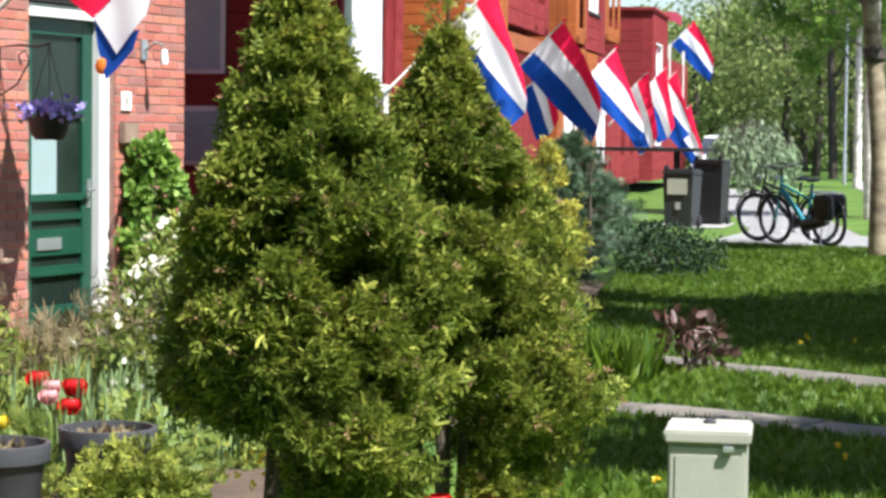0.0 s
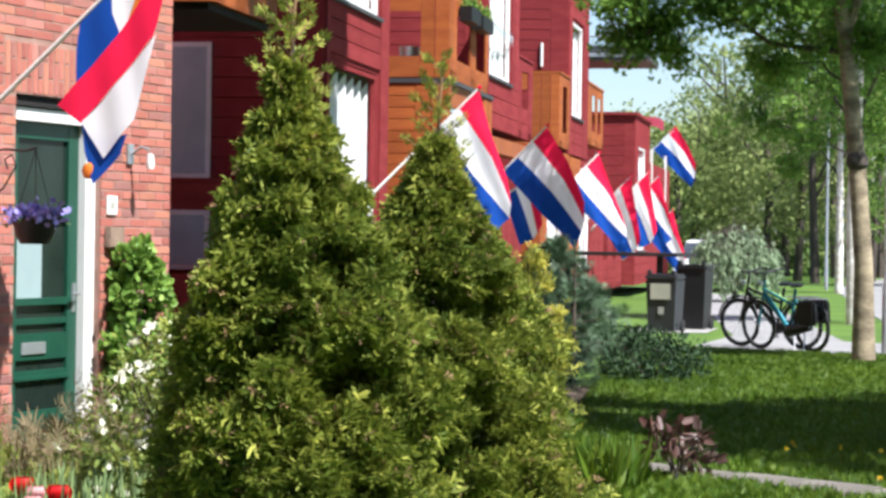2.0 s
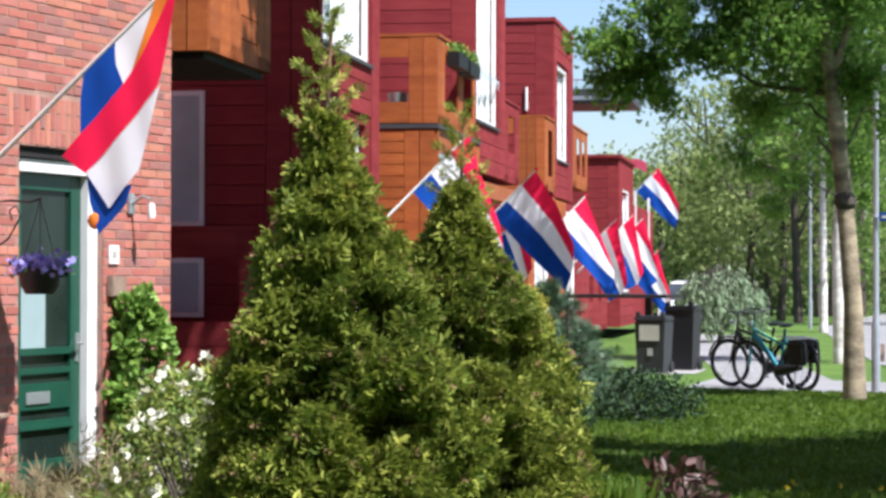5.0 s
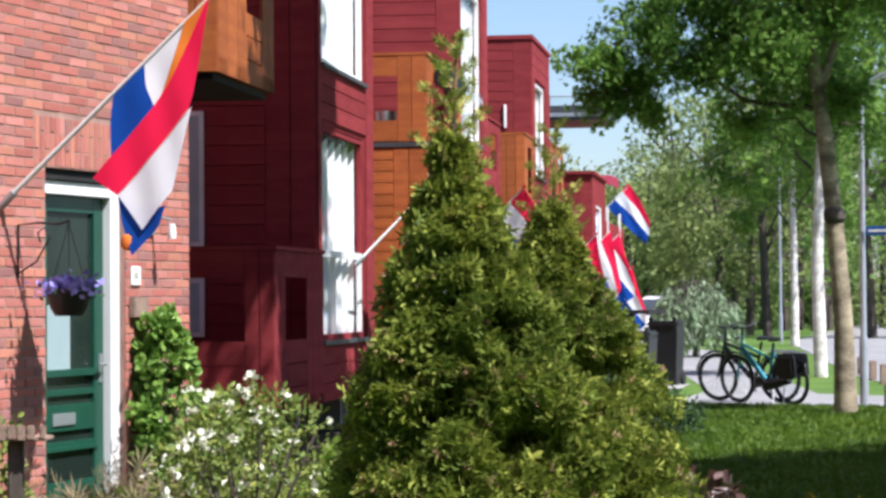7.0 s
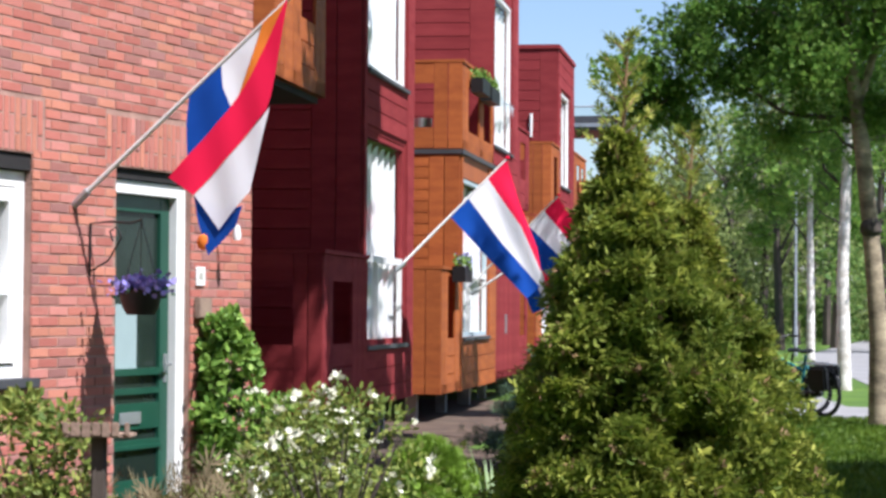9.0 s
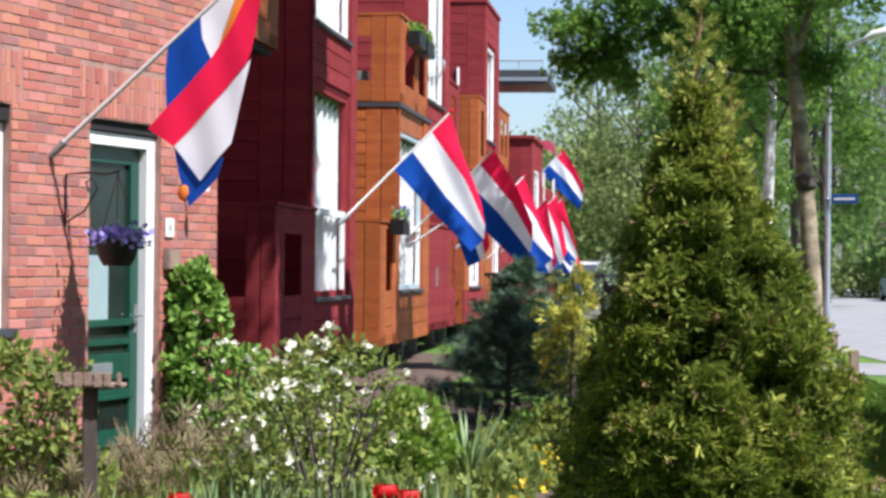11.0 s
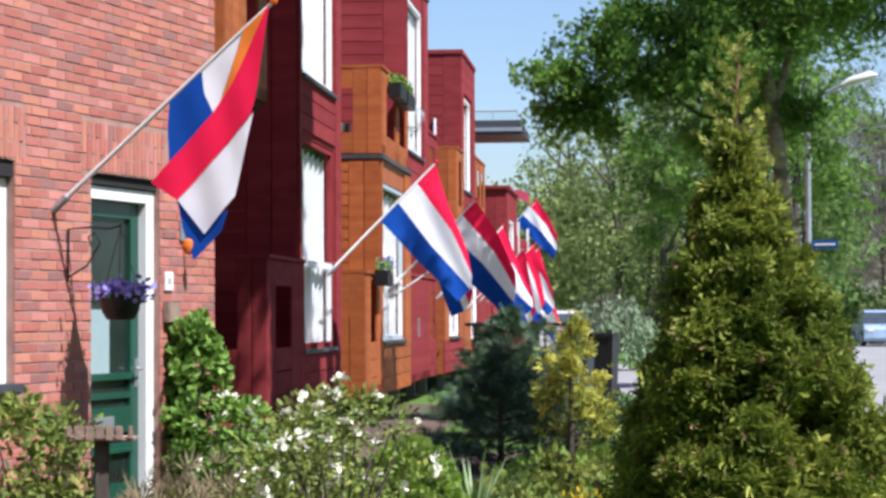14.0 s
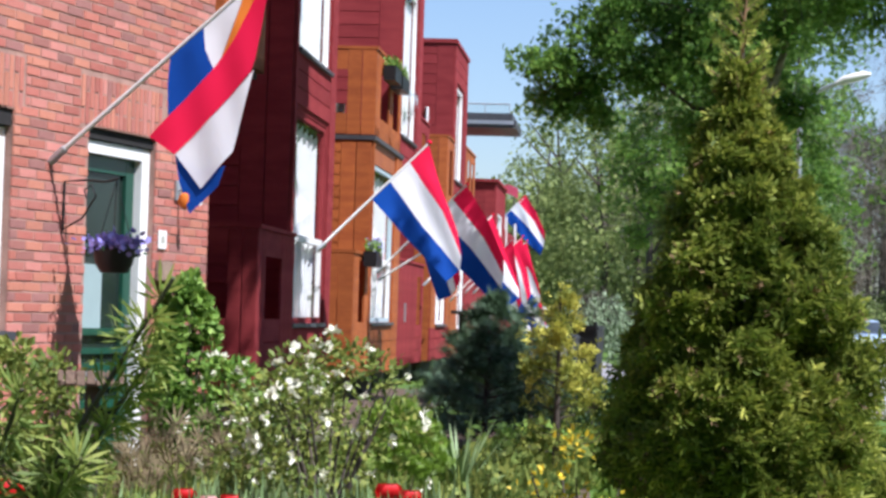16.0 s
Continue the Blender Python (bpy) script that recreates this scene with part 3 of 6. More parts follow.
part("sill", bevel_box(-0.1, 0.05, YW0 - 0.03, YW1 + 0.03, ZW0 - 0.03, ZW0 + 0.03, 0.008), M_DGREY, win, "dark stone sill")
# near-black soffit: shade under the window head, set in the colour
part("soffit", MB().box(-0.2, -0.02, YW0 + 0.002, YW1 - 0.002, 2.24, 2.335), M_DARK, win)

# things fixed to the brick wall
nm = thing("house_number_plate", (0, 1.02, 1.6), "small blank white plaque on red brick", "plaque")
part("plate", bevel_box(0.0, 0.012, 0.955, 1.085, 1.58, 1.71, 0.004), M_WHITE, nm)
part("number_bar", MB().box(0.0121, 0.0128, 0.99, 1.05, 1.62, 1.67), M_CREAM, nm)
bell = thing("wall_box", (0, 1.0, 1.4), "small weathered wooden box fixed to brick", "box")
part("box", bevel_box(0, 0.05, 0.93, 1.12, 1.36, 1.50, 0.006), M_SLAB, bell)
lamp = thing("wall_lamp", (0, 1.25, 2.0), "small white outdoor lamp on a bent arm", "lamp")
part("back_plate", bevel_box(0, 0.02, 1.2, 1.28, 1.93, 2.07, 0.004), M_STEEL, lamp)
part("arm", MB().tube([(0.02, 1.24, 2.0), (0.10, 1.24, 2.05), (0.16, 1.24, 2.03)], 0.011, 8), M_STEEL, lamp, smooth=True)
part("shade", MB().lathe((0.17, 1.24, 1.90), [(0.0, 0.0), (0.026, 0.0), (0.03, 0.04), (0.02, 0.10), (0.0, 0.105)], 16), M_WHITE, lamp, "white cylindrical shade", smooth=True)

bk = thing("hanging_basket", (0, -0.45, 1.4), "black basket of violet pansies on an iron wall bracket", "hanging basket")
part("bracket", MB().tube([(0.01, -0.47, 1.62), (0.012, -0.47, 1.95), (0.16, -0.47, 1.96), (0.30, -0.47, 1.95), (0.38, -0.47, 1.97)], 0.008, 6)
     .tube([(0.012, -0.47, 1.65), (0.14, -0.47, 1.72), (0.23, -0.47, 1.86), (0.2, -0.47, 1.93), (0.15, -0.47, 1.90), (0.17, -0.47, 1.84)], 0.006, 6), M_BLACK, bk, "black wrought-iron bracket", smooth=True)
part("pot", MB().lathe((0.37, -0.47, 1.385), [(0.0, 0), (0.085, 0.0), (0.115, 0.05), (0.135, 0.15), (0.145, 0.15), (0.13, 0.13), (0, 0.13)], 20), M_BLACK, bk, "black plastic bowl", smooth=True)
for a in range(3):
    part("hanger", MB().tube([(0.37 + 0.13 * math.cos(a * 2.1), -0.47 + 0.13 * math.sin(a * 2.1), 1.53), (0.37, -0.47, 1.96)], 0.003, 5), M_BLACK, bk)
rg = np.random.default_rng(21)
pp = rg.normal(size=(330, 3)) * np.array([0.085, 0.085, 0.03]) + np.array([0.37, -0.47, 1.555])
scatter("pansy_bloom", LEAF, pp, rg.normal(size=(330, 3)) + np.array([0.5, -0.5, 0.6]), rg.uniform(0.03, 0.05, 330), M_PETALV, bk, rng=rg, label="violet and lilac pansies", width=1.7, kind="stuff")
pp = rg.normal(size=(120, 3)) * np.array([0.08, 0.08, 0.02]) + np.array([0.37, -0.47, 1.53])
scatter("leaves", LEAF, pp, rg.normal(size=(120, 3)), 0.04, M_DKLEAF, bk, rng=rg)

bt = thing("bird_table", (1.26, -2.48, 0), "weathered wooden bird table on a dark post", "bird table")
bm4 = Matrix.Translation((1.26, -2.48, 0)) @ Matrix.Rotation(radians(20), 4, "Z")


def placed(mb, m):
    mb.v = [tuple(m @ Vector(v)) for v in mb.v]
    return mb


part("board", placed(bevel_box(-0.18, 0.17, -0.10, 0.10, 0.765, 0.785, 0.005), bm4), M_SLAB, bt)
for k, (x, w, h) in enumerate(((-0.165, 0.03, 0.06), (-0.115, 0.05, 0.075), (-0.06, 0.045, 0.08), (-0.008, 0.045, 0.072), (0.042, 0.045, 0.078), (0.09, 0.04, 0.074), (0.15, 0.025, 0.07))):
    part("block", placed(bevel_box(x - w / 2, x + w / 2, -0.112, -0.085, 0.845 - h, 0.845, 0.006), bm4), M_SLAB, bt)
part("post", placed(bevel_box(-0.045, 0.03, -0.035, 0.035, -0.02, 0.764, 0.008), bm4), M_BARK, bt, "dark weathered post")

# ---------------------------------------------------------------- timber terrace
def planks_front(parent, s0, s1, z0, z1, o, pitch, material, gap=0.012, name="plank"):
    n = max(1, round((z1 - z0) / pitch))
    p = (z1 - z0) / n
    me = mesh_of(name, MB().row(s0, s1, o, o + 0.022, z0 + gap / 2, z0 + p - gap / 2), material, BASE[parent.name])
    for i in range(n):
        ob = new(name, me)
        ob.parent = parent
        ob.location = (0, 0, i * p)


def planks_side(parent, s, o0, o1, z0, z1, pitch, material, gap=0.012, name="plank"):
    n = max(1, round((z1 - z0) / pitch))
    p = (z1 - z0) / n
    me = mesh_of(name, MB().row(s - 0.022, s, o0, o1, z0 + gap / 2, z0 + p - gap / 2), material, BASE[parent.name])
    for i in range(n):
        ob = new(name, me)
        ob.parent = parent
        ob.location = (0, 0, i * p)


def boards_front(parent, s0, s1, z0, z1, o, n, material, gap=0.012):
    w = (s1 - s0) / n
    me = mesh_of("board", MB().row(s0 + gap / 2, s0 + w - gap / 2, o, o + 0.026, z0, z1), material, BASE[parent.name])
    for i in range(n):
        ob = new("board", me)
        ob.parent = parent
        ob.location = U * (w * i)


def boards_side(parent, s, o0, o1, z0, z1, n, material, gap=0.012):
    w = (o1 - o0) / n
    me = mesh_of("board", MB().row(s - 0.026, s, o0 + gap / 2, o0 + w - gap / 2, z0, z1), material, BASE[parent.name])
    for i in range(n):
        ob = new("board", me)
        ob.parent = parent
        ob.location = N * (w * i)


def row_window(parent, s0, s1, z0, z1, o=0.0, rail=None, curtain=M_CURT, frame=M_WHITE, pleats=6, drop=0.14, blind=False):
    fw = 0.06
    fr = MB()
    fr.row(s0, s0 + fw, o - 0.07, o - 0.01, z0, z1).row(s1 - fw, s1, o - 0.07, o - 0.01, z0, z1)
    fr.row(s0 + fw, s1 - fw, o - 0.07, o - 0.01, z1 - fw, z1).row(s0 + fw, s1 - fw, o - 0.07, o - 0.01, z0, z0 + fw)
    w = part("window", fr, frame, parent, "tall window with white pleated curtains")
    if rail:
        part("rail", MB().row(s0 + fw, s1 - fw, o - 0.065, o - 0.005, rail - 0.035, rail + 0.035), M_WHITE, w, "white cross rail")
        for f in (0.0, 0.33, 0.97):
            part("glazing_bar", MB().row(s0 + fw + f * (s1 - s0 - 2 * fw), s0 + fw + f * (s1 - s0 - 2 * fw) + 0.045, o - 0.06, o - 0.008, z0 + fw, rail - 0.036), M_WHITE, w)
    g = part("pane", MB().row(s0 + fw, s1 - fw, o - 0.045, o - 0.040, z0 + fw, z1 - fw), M_GLASS, w)
    g.visible_shadow = False

    def fn(u, v):
        ph = u * pleats * 2 * math.pi
        wave = 0.5 + 0.5 * math.cos(ph)
        top = z1 - fw - 0.03 - drop * (1 - wave) * (v > 0.9)
        return RP(s0 + 0.05 + u * (s1 - s0 - 0.1), o - 0.13 + 0.035 * math.cos(ph) + 0.008 * math.sin(ph * 3.1), z0 + 0.02 + v * (top - z0 - 0.02))
    part("curtain", MB().grid(fn, pleats * 10, 8), curtain, w, "white pleated curtain", smooth=True)
    part("window_back", MB().row(s0, s1, o - 0.42, o - 0.40, z0, z1), M_DARK, w)
    part("sill", MB().row(s0 - 0.04, s1 + 0.04, o - 0.06, o + 0.06, z0 - 0.045, z0 - 0.003), M_DGREY, w, "dark metal sill")
    if blind:
        part("blind", MB().row(s0 + fw, s1 - fw, o - 0.085, o - 0.08, z1 - 0.42, z1 - fw), M_BIND, w, "grey roller blind")
    return w


def openwork(parent, name, s0, s1, o0, o1, z0, z1, holes, side_hole, material, label):
    """A balcony box: boarded near side and front with openings, floor slab, top rail. holes: spans along the front; side_hole: (o0, o1); both with heights."""
    b = part(name, MB().row(s0, s1, o0, o1, z0, z0 + 0.12), material, parent, label)
    (ha, hb), (za, zb) = side_hole
    # near side
    if hb > ha:
        if ha > o0:
            boards_side(b, s0, o0, ha, z0, z1, 1, material)
        boards_side(b, s0, hb, o1, z0, z1, max(1, round((o1 - hb) / 0.17)), material)
        planks_side(b, s0, ha, hb, z0, za, 0.2, material)
        planks_side(b, s0, ha, hb, zb, z1, 0.2, material)
    else:
        boards_side(b, s0, o0, o1, z0, z1, max(1, round((o1 - o0) / 0.2)), material)
    # front
    cur = s0
    for a, c, h0, h1 in holes:
        boards_front(b, cur, a, z0, z1, o1 - 0.026, max(1, round((a - cur) / 0.3)), material)
        planks_front(b, a, c, z0, h0, o1 - 0.024, 0.22, material)
        planks_front(b, a, c, h1, z1, o1 - 0.024, 0.22, material)
        cur = c
    if cur < s1 - 0.02:
        if holes:
            boards_front(b, cur, s1, z0, z1, o1 - 0.026, max(1, round((s1 - cur) / 0.3)), material)
        else:
            planks_front(b, cur, s1, z0, z1, o1 - 0.026, 0.24, material)
    part("top_rail", MB().row(s0 - 0.03, s1, o1 - 0.10, o1 + 0.02, z1 + 0.002, z1 + 0.04).row(s0 - 0.03, s0 + 0.08, o0, o1 - 0.10, z1 + 0.002, z1 + 0.04), material, b)
    return b


def block(parent, s0, s1, z0, z1, material, wins, depth=5.0, zs=None):
    """A storey-high timber box: side walls, back, floor and roof; the front is closed round its windows (s0, s1, z0, z1)."""
    t = 0.14
    w = MB()
    w.row(s0, s0 + t, -depth, -t, z0, z1).row(s1 - t, s1, -depth, -t, z0, z1).row(s0 + t, s1 - t, -depth, -depth + t, z0, z1)
    cur = s0
    zlo, zhi = z0, z1
    for a, c, h0, h1 in wins[:1]:
        w.row(cur, a, -t, 0, zlo, zhi).row(c, s1, -t, 0, zlo, zhi)
        edges = [zlo] + [q for x in sorted(wins, key=lambda q: q[2]) for q in x[2:4]] + [zhi]
        for i in range(0, len(edges), 2):
            w.row(a, c, -t, 0, edges[i], edges[i + 1])
    if not wins:
        w.row(s0, s1, -t, 0, zlo, zhi)
    ob = part("wall", w, material, parent)
    # floor underside coloured near-black for the shade below the block
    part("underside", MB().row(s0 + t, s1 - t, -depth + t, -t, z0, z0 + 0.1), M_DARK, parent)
    return ob


def posts(parent, places):
    for s, o, h in places:
        part("post", MB().row(s - 0.07, s + 0.07, o - 0.07, o + 0.07, 0, h), M_CONC, parent, "grey concrete post")


def house_a():
    h = thing("timber_house", RP(1, -3, 0), "dark red timber house with tall curtained windows", "house", group="timber terrace")
    block(h, -0.16, 2.95, 0.42, 6.5, M_REDW, [(0.03, 2.44, 1.05, 3.27), (0.03, 2.44, 3.9, 6.05)])
    part("roof", MB().row(-0.2, 2.99, -5.1, 0.05, 6.5, 6.62), M_DGREY, h)
    planks_front(h, 0.0, 2.95, 0.42, 1.0, 0.002, 0.2, M_RED)
    planks_front(h, 0.0, 2.5, 3.32, 3.86, 0.002, 0.19, M_RED)
    planks_front(h, 0.0, 2.95, 6.08, 6.48, 0.002, 0.2, M_RED)
    boards_front(h, 2.5, 2.95, 1.0, 6.08, 0.002, 1, M_RED)
    boards_front(h, -0.16, 0.0, 0.42, 6.48, 0.003, 1, M_RED)
    planks_side(h, -0.16, -1.5, -0.52, 0.42, 6.48, 0.2, M_RED)
    boards_side(h, -0.16, -0.52, 0.0, 0.42, 6.48, 2, M_RED)
    row_window(h, 0.03, 2.44, 1.05, 3.27, rail=1.95, frame=M_REDW)
    row_window(h, 0.03, 2.44, 3.9, 6.05, blind=True)
    # narrow windows in the shaded side wall
    for z0, z1 in ((2.02, 3.40), (1.10, 1.70)):
        sw = part("side_window", MB().row(-0.23, -0.183, -1.9, -1.16, z0, z1), M_WHITE, h, "side window with pale grey blind")
        part("blind", MB().row(-0.236, -0.231, -1.86, -1.2, z0 + 0.05, z1 - 0.05), M_BIND, sw)
    # inner wall behind the terrace boxes
    part("back_wall", MB().row(-7.5, -0.3, -2.4, -2.2, 0, 6.5), M_REDW, h)
    openwork(h, "upper_balcony", -4.35, -2.3, -2.2, 0.06, 3.36, 4.5, [(-3.35, -2.75, 3.98, 4.4)], ((-0.9, -0.5), (3.8, 4.3)), M_ORA, "orange stained timber balcony")
    # near-black sheet gives the balcony's underside its shade by colour
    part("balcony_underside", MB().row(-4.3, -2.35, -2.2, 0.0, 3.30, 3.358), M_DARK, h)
    openwork(h, "terrace_box", -2.4, -0.2, -2.2, 0.08, 0.42, 1.93, [(-1.95, -1.0, 1.1, 1.68)], ((-0.9, -0.2), (1.1, 1.68)), M_RED, "dark red timber terrace box with openings")
    # near-black panel, standing for the shade beneath the raised house
    part("underfloor_dark", MB().row(-7.5, 3.3, -2.6, -2.5, 0, 0.42), M_DARK, h)
    part("support_panel", MB().row(2.45, 2.6, -0.75, -0.28, 0, 0.42), M_CONC, h, "grey concrete support")
    posts(h, [(2.8, -0.35, 0.42), (0.2, -0.35, 0.42), (-2.2, -0.5, 0.42), (2.8, -1.6, 0.42)])


def house_b():
    h = thing("timber_house", RP(9, -3, 0), "timber house with orange lower bay and dark red upper block", "house", group="timber terrace")
    # lower bay
    block(h, 6.9, 10.6, 0.34, 3.5, M_ORAW, [(7.06, 9.75, 1.05, 3.2)])
    planks_side(h, 6.9, -1.5, -0.42, 1.95, 3.48, 0.155, M_ORA)
    boards_side(h, 6.9, -0.42, 0.0, 0.34, 3.48, 2, M_ORA)
    boards_front(h, 6.9, 7.04, 0.34, 3.48, 0.002, 1, M_ORA)
    planks_front(h, 7.04, 10.6, 0.34, 1.0, 0.002, 0.22, M_ORA)
    boards_front(h, 9.8, 10.6, 1.0, 3.48, 0.002, 2, M_ORA)
    row_window(h, 7.06, 9.75, 1.05, 3.2, rail=1.9, frame=M_BIND, pleats=5)
    openwork(h, "terrace_box", 5.2, 6.85, -1.6, 0.02, 0.36, 1.93, [(5.75, 6.4, 1.06, 1.85)], ((0, 0), (0, 0)), M_ORA, "orange stained terrace box")
    part("gutter_band", MB().row(6.86, 10.6, -1.5, 0.05, 3.5, 3.56), M_DGREY, h, "dark metal band")
    openwork(h, "upper_balcony", 6.9, 10.15, -1.5, 0.03, 3.57, 4.72, [(7.45, 8.6, 3.85, 4.45), (9.05, 9.95, 3.85, 4.45)], ((-0.85, -0.36), (3.86, 4.44)), M_ORA, "orange stained timber balcony with openings")
    part("bucket", MB().lathe(RP(7.1, -0.55, 3.69), [(0, 0), (0.11, 0), (0.14, 0.3), (0, 0.3)], 16), M_STEEL, h, smooth=True)
    # upper red block
    block(h, 10.2, 13.32, 3.1, 6.5, M_REDW, [(10.28, 12.5, 3.87, 6.2)])
    part("roof", MB().row(10.15, 13.37, -5.1, 0.05, 6.5, 6.62), M_DGREY, h)
    planks_side(h, 10.2, -1.6, -0.34, 3.1, 6.48, 0.2, M_RED)
    boards_side(h, 10.2, -0.34, 0.0, 3.1, 6.48, 1, M_RED)
    boards_front(h, 10.2, 10.26, 3.1, 6.48, 0.002, 1, M_RED)
    planks_front(h, 10.26, 13.32, 3.1, 3.82, 0.002, 0.22, M_RED)
    boards_front(h, 12.54, 13.32, 3.82, 6.48, 0.002, 2, M_RED)
    row_window(h, 10.28, 12.5, 3.87, 6.2, pleats=5)
    bunt = part("bunting", MB().tube([RP(10.3 + 0.22 * i, 0.05, 4.62 + 0.05 * math.cos(i * 0.7)) for i in range(11)], 0.006, 5), M_DGREY, h)
    for i in range(9):
        part("pennant", MB().add([RP(10.35 + 0.24 * i, 0.055, 4.62), RP(10.53 + 0.24 * i, 0.055, 4.62), RP(10.44 + 0.24 * i, 0.055, 4.44)], [(0, 1, 2)]), M_BIND, bunt)
    # lower recess, red balcony, beam
    for s0, s1 in ((3.4, 6.9), (10.6, 16.2)):
        part("recess_wall", MB().row(s0, s1, -1.9, -1.7, 0, 6.5), M_REDW, h)
    part("beam", MB().row(10.6, 15.4, -0.25, -0.02, 2.76, 3.0), M_ORAW, h, "orange stained beam")
    openwork(h, "side_balcony", 13.36, 15.2, -1.6, 0.0, 3.1, 4.4, [(13.9, 14.7, 3.6, 4.2)], ((0, 0), (0, 0)), M_RED, "dark red timber balcony")
    openwork(h, "terrace_box", 10.65, 15.6, -1.6, -0.06, 0.36, 2.0, [(14.5, 15.3, 1.0, 1.8)], ((0, 0), (0, 0)), M_RED, "red timber terrace box")
    part("latch", MB().row(12.4, 12.46, -0.06, -0.03, 1.05, 1.35), M_STEEL, h)
    # near-black panel again for the shade under the floor
    part("underfloor_dark", MB().row(3.3, 16.2, -2.3, -2.2, 0, 0.4), M_DARK, h)
    posts(h, [(5.5, -0.4, 0.36), (8.0, -0.4, 0.34), (10.4, -0.4, 0.34), (10.8, -0.5, 0.36), (13.0, -0.5, 0.36), (15.5, -0.5, 0.36)])


def house_c():
    h = thing("timber_house", RP(21, -3, 0), "red timber house with orange balconies beside its upper block", "house", group="timber terrace")
    block(h, 16.2, 20.3, 0.36, 3.1, M_REDW, [(17.2, 19.4, 1.0, 2.9)])
    planks_side(h, 16.2, -1.5, -0.3, 0.36, 3.08, 0.2, M_RED)
    boards_side(h, 16.2, -0.3, 0.0, 0.36, 3.08, 1, M_ORA)
    planks_front(h, 16.2, 20.3, 0.36, 0.94, 0.002, 0.2, M_RED)
    boards_front(h, 16.2, 17.15, 0.94, 3.08, 0.002, 2, M_ORA)
    boards_front(h, 19.45, 20.3, 0.94, 3.08, 0.002, 2, M_ORA)
    row_window(h, 17.2, 19.4, 1.0, 2.9, pleats=5)
    openwork(h, "upper_balcony", 18.4, 20.0, -1.5, 0.06, 3.16, 4.5, [(18.9, 19.6, 3.45, 4.3)], ((-0.9, -0.45), (3.5, 4.2)), M_ORA, "orange stained timber balcony")
    block(h, 20.05, 23.4, 3.1, 6.46, M_REDW, [(20.62, 22.45, 3.85, 5.7)])
    part("roof", MB().row(20.0, 23.45, -5.1, 0.05, 6.46, 6.54), M_REDW, h)
    planks_side(h, 20.05, -1.6, -0.34, 3.1, 6.44, 0.2, M_RED)
    boards_side(h, 20.05, -0.34, 0.0, 3.1, 6.44, 1, M_RED)
    planks_front(h, 20.05, 23.4, 5.75, 6.44, 0.002, 0.24, M_RED)
    planks_front(h, 20.58, 22.5, 3.1, 3.8, 0.002, 0.24, M_RED)
    boards_front(h, 20.05, 20.58, 3.1, 5.75, 0.002, 1, M_RED)
    boards_front(h, 22.5, 23.4, 3.1, 5.75, 0.002, 2, M_RED)
    row_window(h, 20.62, 22.45, 3.85, 5.7, pleats=4)
    openwork(h, "side_balcony", 23.45, 26.6, -1.6, 0.0, 3.45, 4.7, [(24.4, 25.1, 3.75, 4.5), (25.5, 26.2, 3.75, 4.5)], ((0, 0), (0, 0)), M_ORA, "orange stained timber balcony with two openings")
    block(h, 20.4, 26.6, 0.34, 3.05, M_REDW, [(22.2, 24.0, 0.9, 2.9)])
    row_window(h, 22.2, 24.0, 0.9, 2.9, pleats=4)
    boards_front(h, 20.4, 22.15, 0.34, 3.05, 0.002, 5, M_ORA)
    boards_front(h, 24.05, 26.6, 0.34, 3.05, 0.002, 7, M_RED)
    part("drain_pipe", MB().tube([RP(20.0, -0.5, 4.75), RP(20.0, -0.5, 5.2)], 0.03, 8), M_WHITE, h)
    # underfloor shade as a near-black panel
    part("underfloor_dark", MB().row(16.1, 26.8, -2.3, -2.2, 0, 0.4), M_DARK, h)
    posts(h, [(16.5, -0.4, 0.36), (20.0, -0.4, 0.36), (23.0, -0.4, 0.34), (26.4, -0.4, 0.34)])


